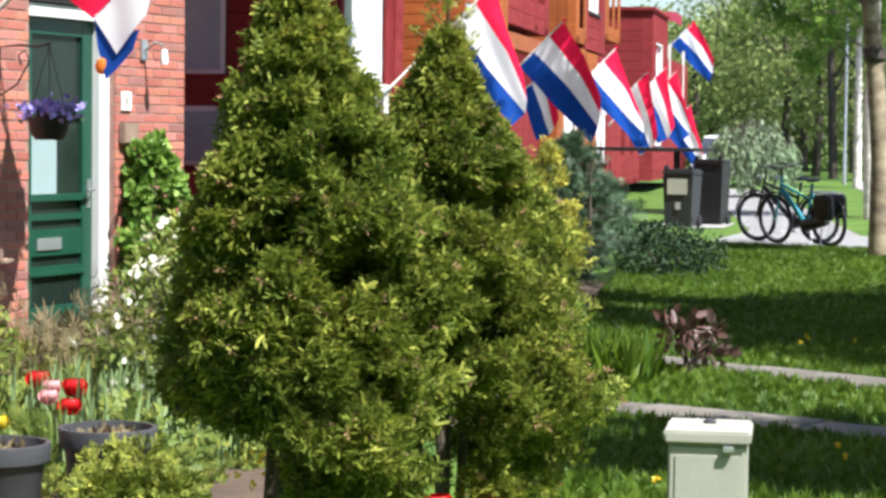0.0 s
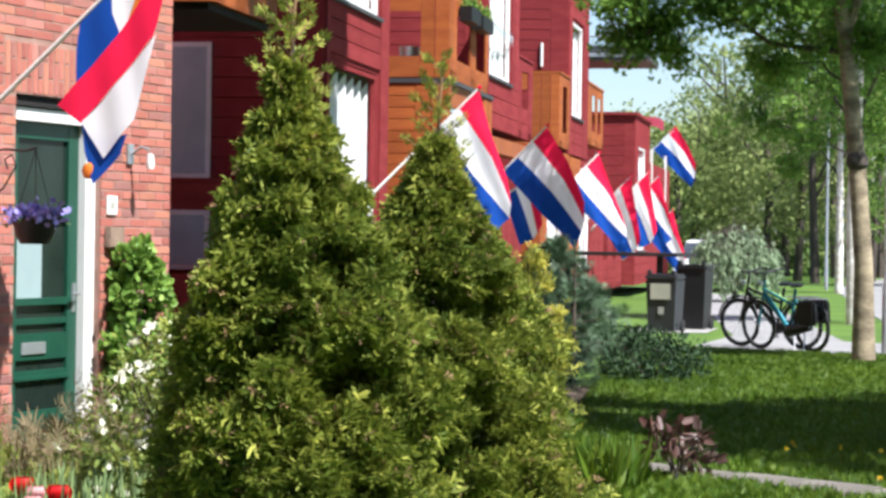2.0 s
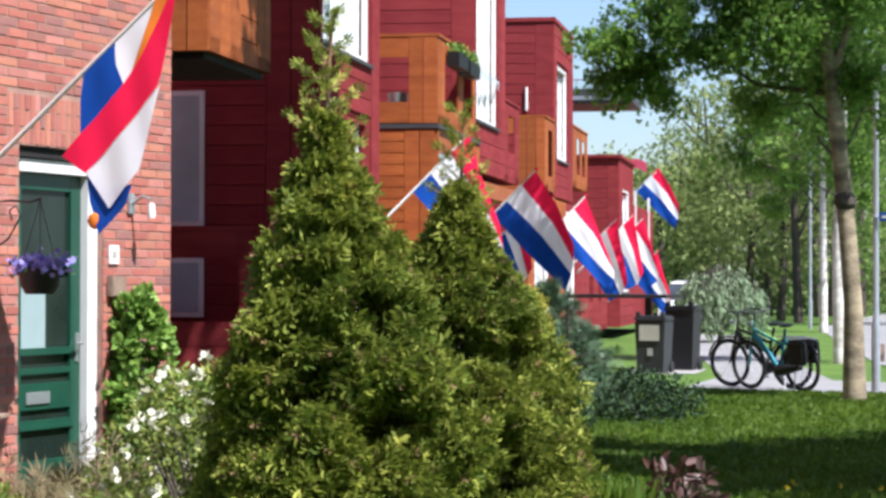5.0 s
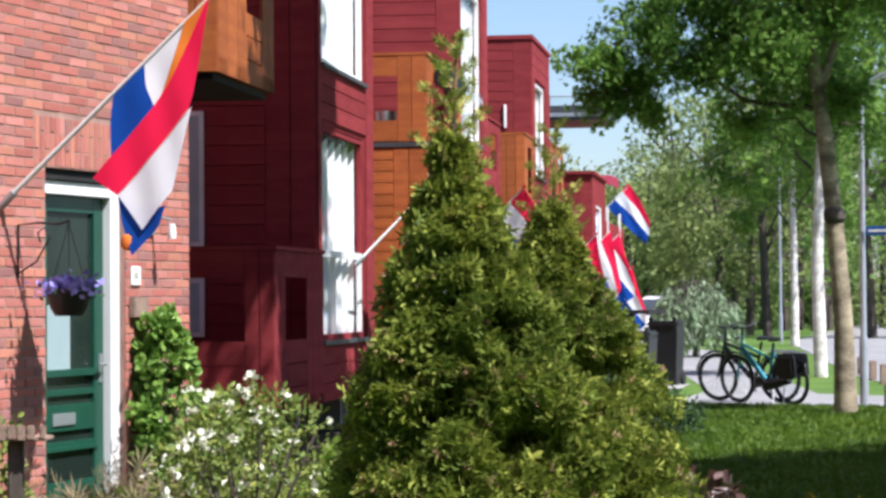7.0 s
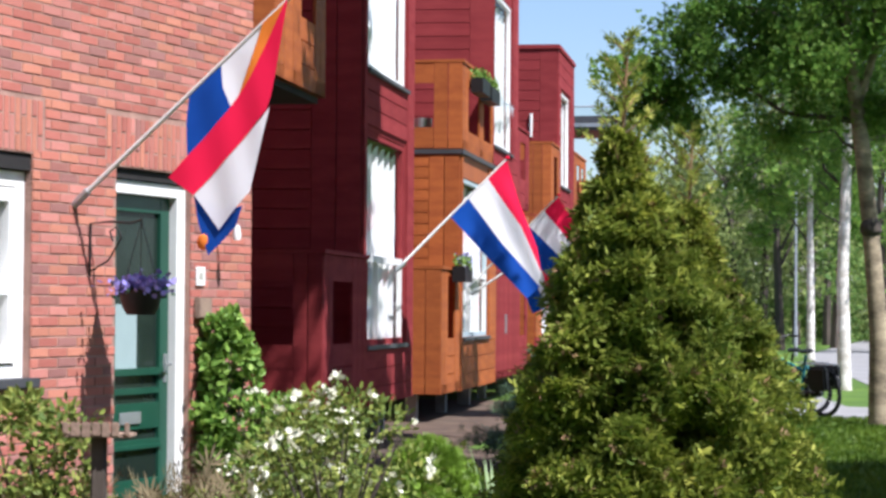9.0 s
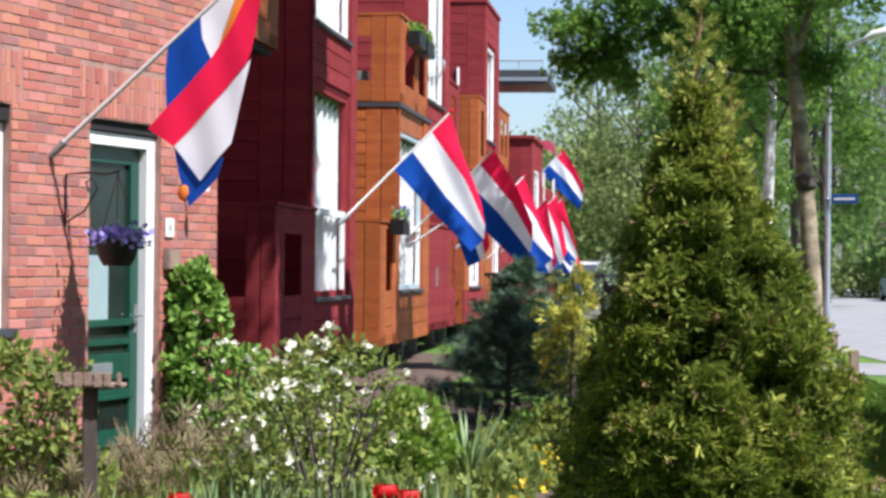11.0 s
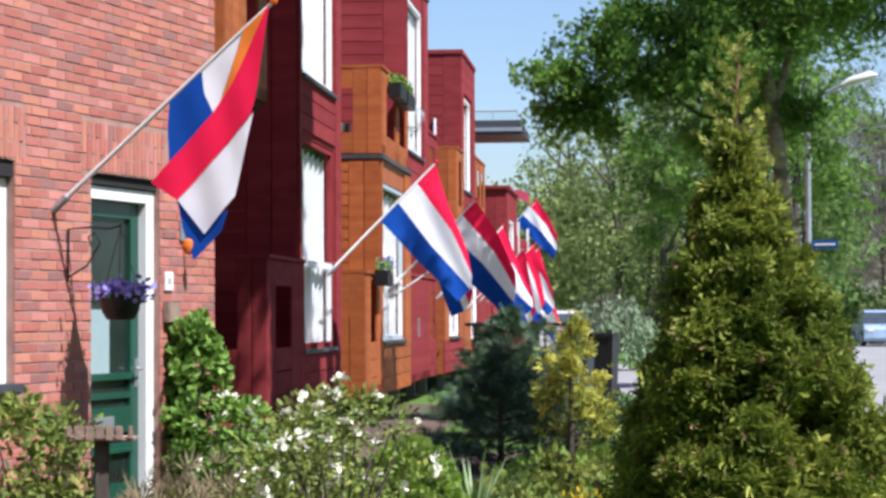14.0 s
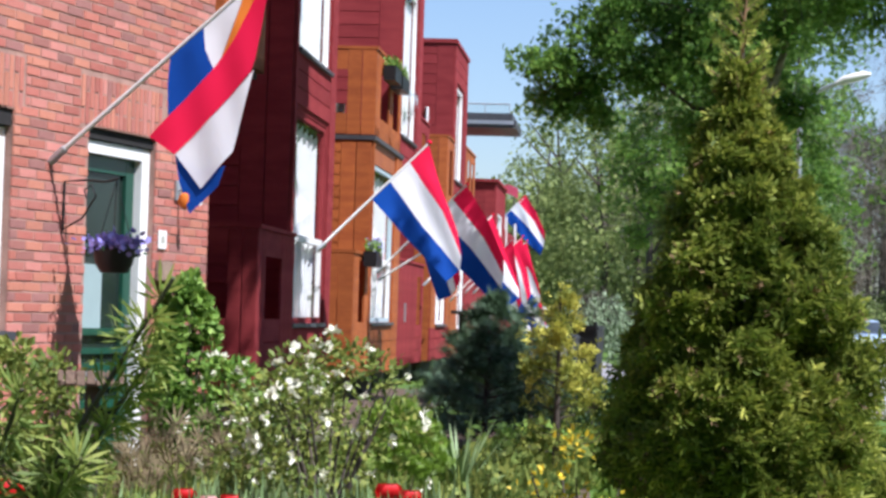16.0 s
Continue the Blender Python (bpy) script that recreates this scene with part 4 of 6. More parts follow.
def house_d():
    h = thing("timber_house", RP(33, -3, 0), "far red timber house with white window posts", "house", group="timber terrace")
    block(h, 34.6, 39.0, 0.3, 4.66, M_REDW, [(35.6, 37.6, 1.2, 3.9)])
    part("roof", MB().row(34.5, 39.1, -5.1, 0.06, 4.66, 4.74), M_REDW, h)
    planks_side(h, 34.6, -1.6, -0.3, 0.3, 4.64, 0.25, M_RED)
    boards_side(h, 34.6, -0.3, 0.0, 0.3, 4.64, 1, M_RED)
    row_window(h, 35.6, 37.6, 1.2, 3.9, pleats=4)
    planks_front(h, 34.6, 39.0, 0.3, 1.1, 0.002, 0.26, M_RED)
    for s in (39.6, 44.6):
        part("window_post", MB().row(s, s + 0.10, -0.03, 0.04, 1.6, 4.0), M_WHITE, h, "white post")
    block(h, 39.0, 46.5, 0.3, 3.6, M_REDW, [])
    part("recess_wall", MB().row(26.8, 34.6, -2.2, -2.0, 0, 3.3), M_REDW, h)
    planks_front(h, 26.8, 34.6, 0.3, 3.3, -1.998, 0.3, M_RED)
    openwork(h, "terrace_box", 27.4, 33.5, -1.9, -0.2, 0.3, 1.8, [(29.0, 29.9, 1.0, 1.6), (31.2, 32.1, 1.0, 1.6)], ((0, 0), (0, 0)), M_RED, "red timber terrace box")
    posts(h, [(27.6, -0.5, 0.3), (33.2, -0.5, 0.3), (30.4, -0.5, 0.3)])
    c = thing("roof_terrace_house", RP(34, -6.5, 0), "far house with a cantilevered flat roof and glass railing", "house")
    part("wall", MB().row(31.2, 38, -9.0, -4.2, 0, 5.6), M_REDW, c)
    part("canopy", MB().row(30.6, 33.2, -9, 0.68, 5.74, 5.92).row(30.7, 33.1, -9, 0.58, 5.92, 6.10), M_DGREY, c, "dark flat cantilevered roof edge")
    part("fascia", MB().row(30.55, 30.597, -9, 0.62, 5.82, 5.91), M_STEEL, c)
    r = part("railing", MB().tube([RP(30.8, -6, 6.33), RP(30.8, 0.5, 6.33)], 0.02, 6), M_STEEL, c)
    for i in range(9):
        part("baluster", MB().tube([RP(30.8, 0.5 - 0.6 * i, 6.1), RP(30.8, 0.5 - 0.6 * i, 6.33)], 0.015, 6), M_STEEL, r)
    part("glass_panel", MB().row(30.79, 30.80, -5.5, 0.48, 6.12, 6.31), M_GLASS, r)


house_a()
house_b()
house_c()
house_d()

# ---------------------------------------------------------------- trees and shrubs
def profile_radius(prof, h):
    return np.interp(h, [p[0] for p in prof], [p[1] for p in prof])


def thuja(base, prof, top, seed, label, lump_n=600, per=58, size=(0.030, 0.058), bare=None):
    """A young thuja: stems, a dark inner shell of twigs, lumps of flat sprays, and a thin leader. prof: (height, radius)."""
    rng = np.random.default_rng(seed)
    t = thing("thuja", base, label, "conifer", group="thujas")
    bx, by, _ = base
    for k in range(4):
        a = k * 1.7 + seed
        st = MB().tube([(bx + 0.05 * math.cos(a), by + 0.05 * math.sin(a), -0.02), (bx + 0.07 * math.cos(a), by + 0.07 * math.sin(a), 0.5), (bx + 0.03 * math.cos(a), by + 0.03 * math.sin(a), 1.2), (bx + 0.01, by, top - 0.2)],
                [0.018, 0.015, 0.009, 0.003], 7)
        part("stem", st, M_BARK, t, "thin dark bare stem", smooth=True)
    z0, z1 = prof[0][0], top - 0.28
    h = z0 + (z1 - z0) * rng.beta(1.0, 1.35, lump_n)
    a = rng.uniform(0, 2 * math.pi, lump_n)
    rr = profile_radius(prof, h) * rng.uniform(0.60, 1.10, lump_n) * (1 + 0.09 * np.sin(3 * a + 9 * h + seed) + 0.07 * np.sin(7 * a - 17 * h))
    rr = rr * (1.02 + 0.13 * np.cos(a - 0.25))
    if bare:
        keep = ~((h < bare[0]) & (np.cos(a - bare[1]) > bare[2]))
        h, a, rr = h[keep], a[keep], rr[keep]
    c = np.stack([bx + rr * np.cos(a), by + rr * np.sin(a), h], 1)
    rad = 0.020 + 0.150 * profile_radius(prof, h) * rng.uniform(0.4, 1.1, len(h))
    p, d = lumps(rng, c, rad, per, 0.9)
    out = np.stack([np.cos(a), np.sin(a), np.full(len(a), 0.35)], 1).repeat(per, 0)
    ax = d * 0.55 + out * 0.8 + rng.normal(size=d.shape) * 0.38
    ax[:, 2] -= 0.05
    sz = rng.uniform(*size, len(p))
    fresh = rng.random(len(p)) < 0.26
    scatter("foliage", FLAME, p[~fresh], ax[~fresh], sz[~fresh], M_THUJA, t, rng=rng, label="olive-green scaly sprays", roll=0.5)
    scatter("fresh_foliage", FLAME, p[fresh] + out[fresh] * 0.012, ax[fresh], sz[fresh], M_THUJA2, t, rng=rng, label="brighter yellow-green spray tips", roll=0.5)
    k = rng.choice(len(p), 1300)
    scatter("dry_sprays", FLAME, p[k] + out[k] * 0.018, ax[k], 0.034, M_TWIG, t, rng=rng, label="brown dry sprays")
    # inner twigs
    n = 330
    hi = rng.uniform(max(z0, 0.85), z1, n)
    ai = rng.uniform(0, 2 * math.pi, n)
    ri = profile_radius(prof, hi) * rng.uniform(0.1, 0.62, n)
    scatter("inner_foliage", FROND, np.stack([bx + ri * np.cos(ai), by + ri * np.sin(ai), hi], 1), np.stack([np.cos(ai), np.sin(ai), np.full(n, 0.8)], 1), 0.07, M_THUJA, t, rng=rng, kind="stuff")
    # leader with side twigs
    lead = MB().tube([(bx, by, top - 0.45), (bx + 0.008, by, top - 0.15), (bx + 0.02, by + 0.005, top)], [0.007, 0.005, 0.002], 6)
    pts, axs = [], []
    twigs = MB()
    for k in range(22):
        z = top - 0.40 + 0.40 * k / 22
        aa = k * 2.4
        l = 0.03 + 0.20 * (top - z)
        e = Vector((bx + math.cos(aa) * l, by + math.sin(aa) * l, z + 0.8 * l))
        twigs.tube([(bx + 0.008, by, z), e], [0.003, 0.0015], 5)
        for q in range(5):
            f = 0.25 + 0.18 * q
            pts.append((bx + math.cos(aa) * l * f, by + math.sin(aa) * l * f, z + 0.8 * l * f))
            axs.append((math.cos(aa + (q % 2 - 0.5)), math.sin(aa + (q % 2 - 0.5)), 0.9))
    part("leader", lead, M_TWIG, t, "thin bare leading shoot", smooth=True)
    part("branchwork", twigs, M_TWIG, t, "fine side twigs of the leading shoot", kind="stuff")
    scatter("leader_sprays", SPRAY, pts, axs, 0.035, M_THUJA2, t, rng=rng)
    return t


thuja((5.376, -6.995, 0), [(0.46, 0.19), (0.70, 0.265), (0.98, 0.285), (1.22, 0.235), (1.49, 0.155), (1.66, 0.08), (1.80, 0.016), (1.92, 0.0)], 2.14, 3,
      "young olive-green thuja with a pointed top and bare lower stems", bare=(0.76, math.radians(210), -0.05))
thuja((5.187, -5.615, 0), [(0.36, 0.28), (0.62, 0.37), (0.96, 0.325), (1.13, 0.26), (1.30, 0.19), (1.48, 0.125), (1.65, 0.05), (1.76, 0.012), (1.88, 0.0)], 2.02, 8,
      "young thuja with a broad skirt of yellow-green sprays", bare=(0.72, math.radians(275), 0.78))


def bush(name, base, r, h, shape, size, material, label, seed, lump_n=40, per=40, flat=1.0, category="shrub", width=1.0, stems=5, lift=0.35, group="", floor=0.0):
    """A rounded or loose shrub: several stems and lumps of leaves."""
    rng = np.random.default_rng(seed)
    t = thing(name, base, label, category, group=group)
    bx, by, bz = base
    st = MB()
    for k in range(stems):
        a = 2 * math.pi * k / stems + seed
        st.tube([(bx, by, bz - 0.02), (bx + 0.3 * r * math.cos(a), by + 0.3 * r * math.sin(a), bz + h * 0.4), (bx + 0.65 * r * math.cos(a), by + 0.65 * r * math.sin(a), bz + h * 0.8)], [0.014, 0.009, 0.003], 6)
    part("stem", st, M_BARK, t)
    a = rng.uniform(0, 2 * math.pi, lump_n)
    f = rng.uniform(floor, 1, lump_n)
    rr = r * np.sqrt(np.clip(1 - (2 * np.clip(f, lift, 1) - 2 * lift) ** 2 / (2 - 2 * lift) ** 2, 0.05, 1)) * rng.uniform(0.3, 1.0, lump_n) ** 0.6
    c = np.stack([bx + rr * np.cos(a), by + rr * np.sin(a) * flat, bz + 0.05 + f * (h - 0.1)], 1)
    p, d = lumps(rng, c, r * rng.uniform(0.16, 0.34, lump_n), per)
    p[:, 2] = np.maximum(p[:, 2], bz + 0.01)
    ax = d + np.array([0, 0, 0.35]) + rng.normal(size=d.shape) * 0.3
    scatter("foliage", shape, p, ax, rng.uniform(size * 0.7, size * 1.3, len(p)), material, t, rng=rng, width=width)
    return t, c, rng


def blossoms(t, c, rng, n, r, material, size=0.05, label="white blossoms"):
    k = rng.integers(0, len(c), n)
    d = rng.normal(size=(n, 3)) + np.array([0.3, -0.6, 0.5])
    d /= np.linalg.norm(d, axis=1, keepdims=True)
    q = c[k] + d * r
    p = np.repeat(q, 5, 0)
    ax = np.repeat(d, 5, 0) * 0.5 + rng.normal(size=(n * 5, 3)) * 0.9
    scatter("blossoms", LEAF, p, ax, size, material, t, rng=rng, label=label, width=1.6)


t, c, rng = bush("flowering_shrub", (2.50, -2.3, 0), 0.54, 1.04, LEAF, 0.038, M_SHRUB, "loose shrub covered in white blossoms", 31, 84, 34, lift=0.2, stems=11)
blossoms(t, c, rng, 85, 0.13, M_PETALW, 0.042)
t, c, rng = bush("flowering_shrub", (1.75, -0.9, 0), 0.45, 0.85, LEAF, 0.045, M_SHRUB, "loose green shrub with white blossoms", 32, 70, 42, lift=0.2)
blossoms(t, c, rng, 45, 0.12, M_PETALW, 0.042)
t, c, rng = bush("wall_climber", (0.17, 1.10, 0), 0.23, 1.45, LEAF, 0.06, M_CLIMB, "fresh green climber growing up red brick", 33, 110, 34, flat=1.0, category="climber", width=1.3)
t, c, rng = bush("flowering_shrub", (0.55, 1.0, 0), 0.32, 0.85, LEAF, 0.05, M_CLIMB, "leafy shrub with pale blossoms by the door", 34, 60, 36)
blossoms(t, c, rng, 60, 0.10, M_PETALW, 0.032)
bush("round_shrub", (2.14, -0.15, 0), 0.29, 0.66, SPRAY, 0.042, M_LIME, "rounded bright lime-green dwarf shrub", 35, 150, 60)
bush("wall_shrub", (0.75, -2.35, 0), 0.42, 1.0, LEAF, 0.05, M_SHRUB, "grey-green shrub under the window", 36, 80, 40)
bush("dwarf_conifer", (5.16, -7.42, 0), 0.20, 0.73, FROND, 0.045, M_THUJA2, "low rounded yellow-green dwarf conifer", 37, 110, 36, category="conifer")
bush("lawn_shrub", (1.0, 10.05, 0), 0.58, 0.52, LEAF, 0.045, M_DKLEAF, "low dark green shrub on the lawn", 38, 90, 40)
bush("bronze_shrub", (3.98, 1.1, 0), 0.24, 0.40, LEAF, 0.10, M_BRONZE, "small shrub with drooping bronze leaves", 39, 16, 9, width=0.8)
def cone_bush(name, base, r, h, material, label, seed, n=90, per=42, size=0.11, shape=NEEDLES, tips=None):
    """A loose cone of needle branches in whorls."""
    rng = np.random.default_rng(seed)
    t = thing(name, base, label, "conifer")
    bx, by, _ = base
    st = MB().tube([(bx, by, -0.02), (bx, by, h * 0.5), (bx, by, h)], [0.035, 0.02, 0.004], 8)
    tw = MB()
    f = rng.beta(1, 1.3, n)
    a = rng.uniform(0, 6.28, n)
    rr = r * (1 - f) ** 0.8 * rng.uniform(0.75, 1.15, n) + 0.03
    P, A, TP, TA = [], [], [], []
    for i in range(n):
        e = Vector((bx + rr[i] * math.cos(a[i]), by + rr[i] * math.sin(a[i]), 0.10 + f[i] * (h - 0.15) + 0.10 * rr[i]))
        b = Vector((bx, by, max(0.05, e.z - 0.25 * rr[i])))
        tw.tube([b, e], [0.008, 0.002], 5, cap=False)
        g = rng.uniform(0.25, 1.05, per)
        P.append(np.array(b)[None] * (1 - g[:, None]) + np.array(e)[None] * g[:, None] + rng.normal(size=(per, 3)) * 0.035)
        A.append(np.array((e - b).normalized())[None] + rng.normal(size=(per, 3)) * 0.55)
        if f[i] < 0.38:
            continue
        TP.append(np.array(e)[None] + rng.normal(size=(20, 3)) * 0.036)
        TA.append(np.array((e - b).normalized())[None] + np.array([0, 0, 0.5]) + rng.normal(size=(20, 3)) * 0.4)
    part("stem", st, M_BARK, t)
    part("branchwork", tw, M_BARK, t, kind="stuff")
    if tips:
        scatter("golden_foliage", shape, np.concatenate(TP), np.concatenate(TA), size * 1.15, tips, t, rng=rng, label="golden yellow shoots", kind="stuff")
    P, A = np.concatenate(P), np.concatenate(A)
    scatter("foliage", shape, P, A, rng.uniform(0.7, 1.3, len(P)) * size, material, t, rng=rng)
    return t


cone_bush("spruce", (-0.62, 11.6, 0), 0.92, 1.5, M_SPRUCE, "dark blue-green young spruce", 40, 85, 40, 0.12)
cone_bush("spruce", (0.78, 6.5, 0), 0.86, 1.12, M_SPRUCE, "dark blue-green spreading young spruce", 41, 84, 30, 0.085)
cone_bush("spruce", (0.50, 9.1, 0), 0.62, 1.38, M_SPRUCE, "slender dark spruce with sparse branches", 46, 36, 18, 0.095)
bush("green_shrub", (2.2, 2.9, 0), 0.4, 0.42, LEAF, 0.055, M_CLIMB, "low leafy green shrub in the bed", 42, 50, 36)
cone_bush("golden_conifer", (2.50, 2.4, 0), 0.36, 1.40, M_THUJA2, "slender golden conifer with yellow tips", 43, 44, 15, 0.07, shape=FLAME, tips=M_GOLD)
bush("laurel", (5.99, -10.45, 0), 0.13, 1.0, LEAF, 0.048, M_LIME, "young laurel with pale lime leaves", 44, 16, 12, floor=0.86, lift=0.0, stems=3)
bush("forsythia", (4.55, -5.2, 0), 0.30, 0.80, LEAF, 0.028, M_PETALY, "sparse shrub with small yellow flowers", 45, 34, 11)

# spiky yucca
yc = thing("yucca", (2.45, 0.2, 0), "grey-green yucca with stiff pointed leaves", "yucca")
rng = np.random.default_rng(50)
for k in range(84):
    a, e = k * 2.4, rng.uniform(0.25, 1.4)
    l = rng.uniform(0.4, 0.62)
    d = Vector((math.cos(a) * math.cos(e), math.sin(a) * math.cos(e), math.sin(e)))
    s = Vector((-math.sin(a), math.cos(a), 0))
    b = Vector((2.45, 0.2, 0.06)) + d * 0.03
    part("leaf", MB().add([b - s * 0.006, b + s * 0.006, b + d * l * 0.6 + s * 0.0075, b + d * l * 0.6 - s * 0.0075, b + d * l - Vector((0, 0, 0.03))], [(0, 1, 2, 3), (3, 2, 4)]), M_YUCCA, yc)
part("stem", MB().tube([(2.45, 0.2, -0.02), (2.45, 0.2, 0.12)], 0.05, 8), M_BARK, yc)

# pine-like young shrub close to the path of the camera
pn = thing("young_fir", (5.45, -11.3, 0), "young fir with drooping brownish-green needle branches", "conifer")
st = MB().tube([(5.45, -11.3, -0.02), (5.46, -11.3, 0.6), (5.5, -11.33, 1.06)], [0.012, 0.009, 0.004], 7)
rng = np.random.default_rng(51)
pp, aa = [], []
for tip in [(5.72, -11.38, 1.215), (5.70, -11.36, 1.16), (5.62, -11.42, 1.13), (5.66, -11.4, 1.08), (5.58, -11.46, 1.05), (5.52, -11.44, 1.09), (5.60, -11.38, 1.0), (5.5, -11.5, 1.0), (5.66, -11.36, 1.03)] + [(5.49 + 0.24 * math.cos(0.9 * k - 2.2), -11.33 + 0.2 * math.sin(0.9 * k - 2.2), 0.86 + 0.045 * (k % 5)) for k in range(12)]:
    a, b = Vector((5.49, -11.33, 0.93)), Vector(tip)
    st.tube([a, a.lerp(b, 0.5) + Vector((0, 0, -0.02)), b], [0.004, 0.003, 0.0015], 6)
    for q in range(64):
        f = rng.uniform(0.2, 1.0)
        p = a.lerp(b, f) + Vector((0, 0, -0.08 * f * (1 - f)))
        d = (b - a).normalized() * 0.5 + Vector(rng.normal(size=3)) * 0.6
        pp.append(p), aa.append(d)
part("stem", st, M_BARK, pn, smooth=True)
scatter("needles", NEEDLES, pp, aa, rng.uniform(0.025, 0.042, len(pp)), M_SHRUB, pn, rng=rng, label="brownish-green needles")

# low mixed planting, grass and weeds
rng = np.random.default_rng(60)


def carpet(name, n, region, shape, size, material, label, category, hz=0.25, up=1.2, width=1.0):
    p = np.stack([rng.uniform(region[0], region[1], n), rng.uniform(region[2], region[3], n), rng.uniform(0, 1, n) ** 1.5 * hz], 1)
    p[:, 2] *= np.array([0.45 + 1.5 * max(0.0, 0.35 + noise.noise(Vector((q[0] * 2.3, q[1] * 2.3, 7.0)))) for q in p])
    keep = np.array([noise.noise(Vector((q[0] * 1.7, q[1] * 1.7, len(name)))) > -0.15 for q in p])
    p = p[keep]
    ax = rng.normal(size=p.shape) * 0.5 + np.array([0, 0, up])
    ob = scatter(name, shape, p, ax, rng.uniform(0.6, 1.3, len(p)) * size, material, rng=rng, width=width)
    return tagged(ob, label, category, kind="stuff")


carpet("perennials", 9500, (0.1, 2.9, -4.4, 2.6), SPRIG, 0.065, M_SHRUB, "low mixed green garden perennials", "plants", 0.22)
carpet("perennials", 1500, (0.3, 2.9, -4.4, 1.6), NARROW, 0.24, M_SHRUB, "grassy leaves of spring bulbs", "plants", 0.05, 2.4, 0.5)
carpet("dry_stalks", 1200, (0.08, 1.3, -3.0, 0.9), NEEDLES, 0.13, M_BROWNP, "dry brown stalks along the brick wall", "plants", 0.4)
carpet("daffodil_leaves", 1000, (2.0, 3.4, -4.4, -2.4), NARROW, 0.31, M_YUCCA, "blue-green bulb leaves in the flower bed", "plants", 0.05, 2.6, 0.5)
carpet("perennials", 6000, (1.3, 3.5, -4.6, -2.2), SPRIG, 0.05, M_SHRUB, "low green plants among tulips", "plants", 0.2)
carpet("tall_grass", 420, (3.5, 3.95, 0.0, 0.6), NARROW, 0.26, M_GRASS, "tuft of tall lush grass", "grass", 0.05, 2.2)
TUFT = spray_shape(5, 0.7, 0.07)
pl = np.stack([rng.uniform(-0.6, 8.0, 130000), rng.uniform(-4.5, 16.6, 130000), np.zeros(130000)], 1)
keep = (pl[:, 0] > 3.75 - 0.30 * (pl[:, 1] + 1)) & (pl[:, 0] < 8.0 - 0.27 * (pl[:, 1] + 4))
for (ax0, ay0), (bx0, by0) in (((3.3, -0.62), (9.5, -2.1)), ((3.3, 1.72), (9.5, -0.75))):
    f = (pl[:, 0] - ax0) / (bx0 - ax0)
    keep &= abs(pl[:, 1] - (ay0 + f * (by0 - ay0))) > 0.22
pl = pl[keep]
g = scatter("grass", TUFT, pl, rng.normal(size=pl.shape) * 0.35 + np.array([0, 0, 1]), rng.uniform(0.04, 0.085, len(pl)), M_GRASS, rng=rng)
tagged(g, "short blades of green lawn grass", "grass", kind="stuff")
dd = np.stack([rng.uniform(4.0, 6.2, 16), rng.uniform(-3.5, 4.0, 16), np.full(16, 0.07)], 1)
dp = np.repeat(dd, 14, 0)
g = scatter("dandelions", LEAF, dp, rng.normal(size=dp.shape) * 0.8 + np.array([0, 0, 0.5]), 0.022, M_PETALY, rng=rng)
tagged(g, "yellow dandelion heads in the lawn", "flowers", kind="stuff")


# tulips
def tulip(x, y, h, material, label, r=0.045, seed=0):
    t = thing("tulip", (x, y, 0), label, "tulip", group="tulips")
    rg = random.Random(seed)
    part("stalk", MB().tube([(x, y, 0), (x + 0.01, y, h * 0.5), (x, y, h - 0.03)], 0.005, 6), M_CLIMB, t)
    for k in range(6):
        a = k * math.pi / 3 + rg.uniform(-0.1, 0.1)
        d, s = Vector((math.cos(a), math.sin(a), 0)), Vector((-math.sin(a), math.cos(a), 0))
        rr = r * (1.0 if k % 2 else 0.86)

        def fn(u, v, d=d, s=s, rr=rr):
            w = math.sin((0.16 + 0.72 * v) * math.pi) ** 0.7 * rr * 1.0
            ang = (u - 0.5) * 1.5
            out = rr * (0.25 + 0.85 * math.sin(v * 2.2)) * math.cos(ang * 0.6)
            return Vector((x, y, h - 0.03)) + d * out + s * (u - 0.5) * 2 * w + Vector((0, 0, v * r * 1.75))
        part("petal", MB().grid(fn, 4, 5), material, t, smooth=True)
    for k in range(2):
        a = seed + k * 2.6
        d, s = Vector((math.cos(a), math.sin(a), 0)), Vector((-math.sin(a), math.cos(a), 0))
        part("leaf", MB().grid(lambda u, v: Vector((x, y, 0.01)) + d * (0.10 * v * v + 0.01) + s * (u - 0.5) * 0.05 * math.sin(0.3 + v * 2.6) + Vector((0, 0, v * h * 0.75)), 2, 5), M_SPRUCE, t, smooth=True)


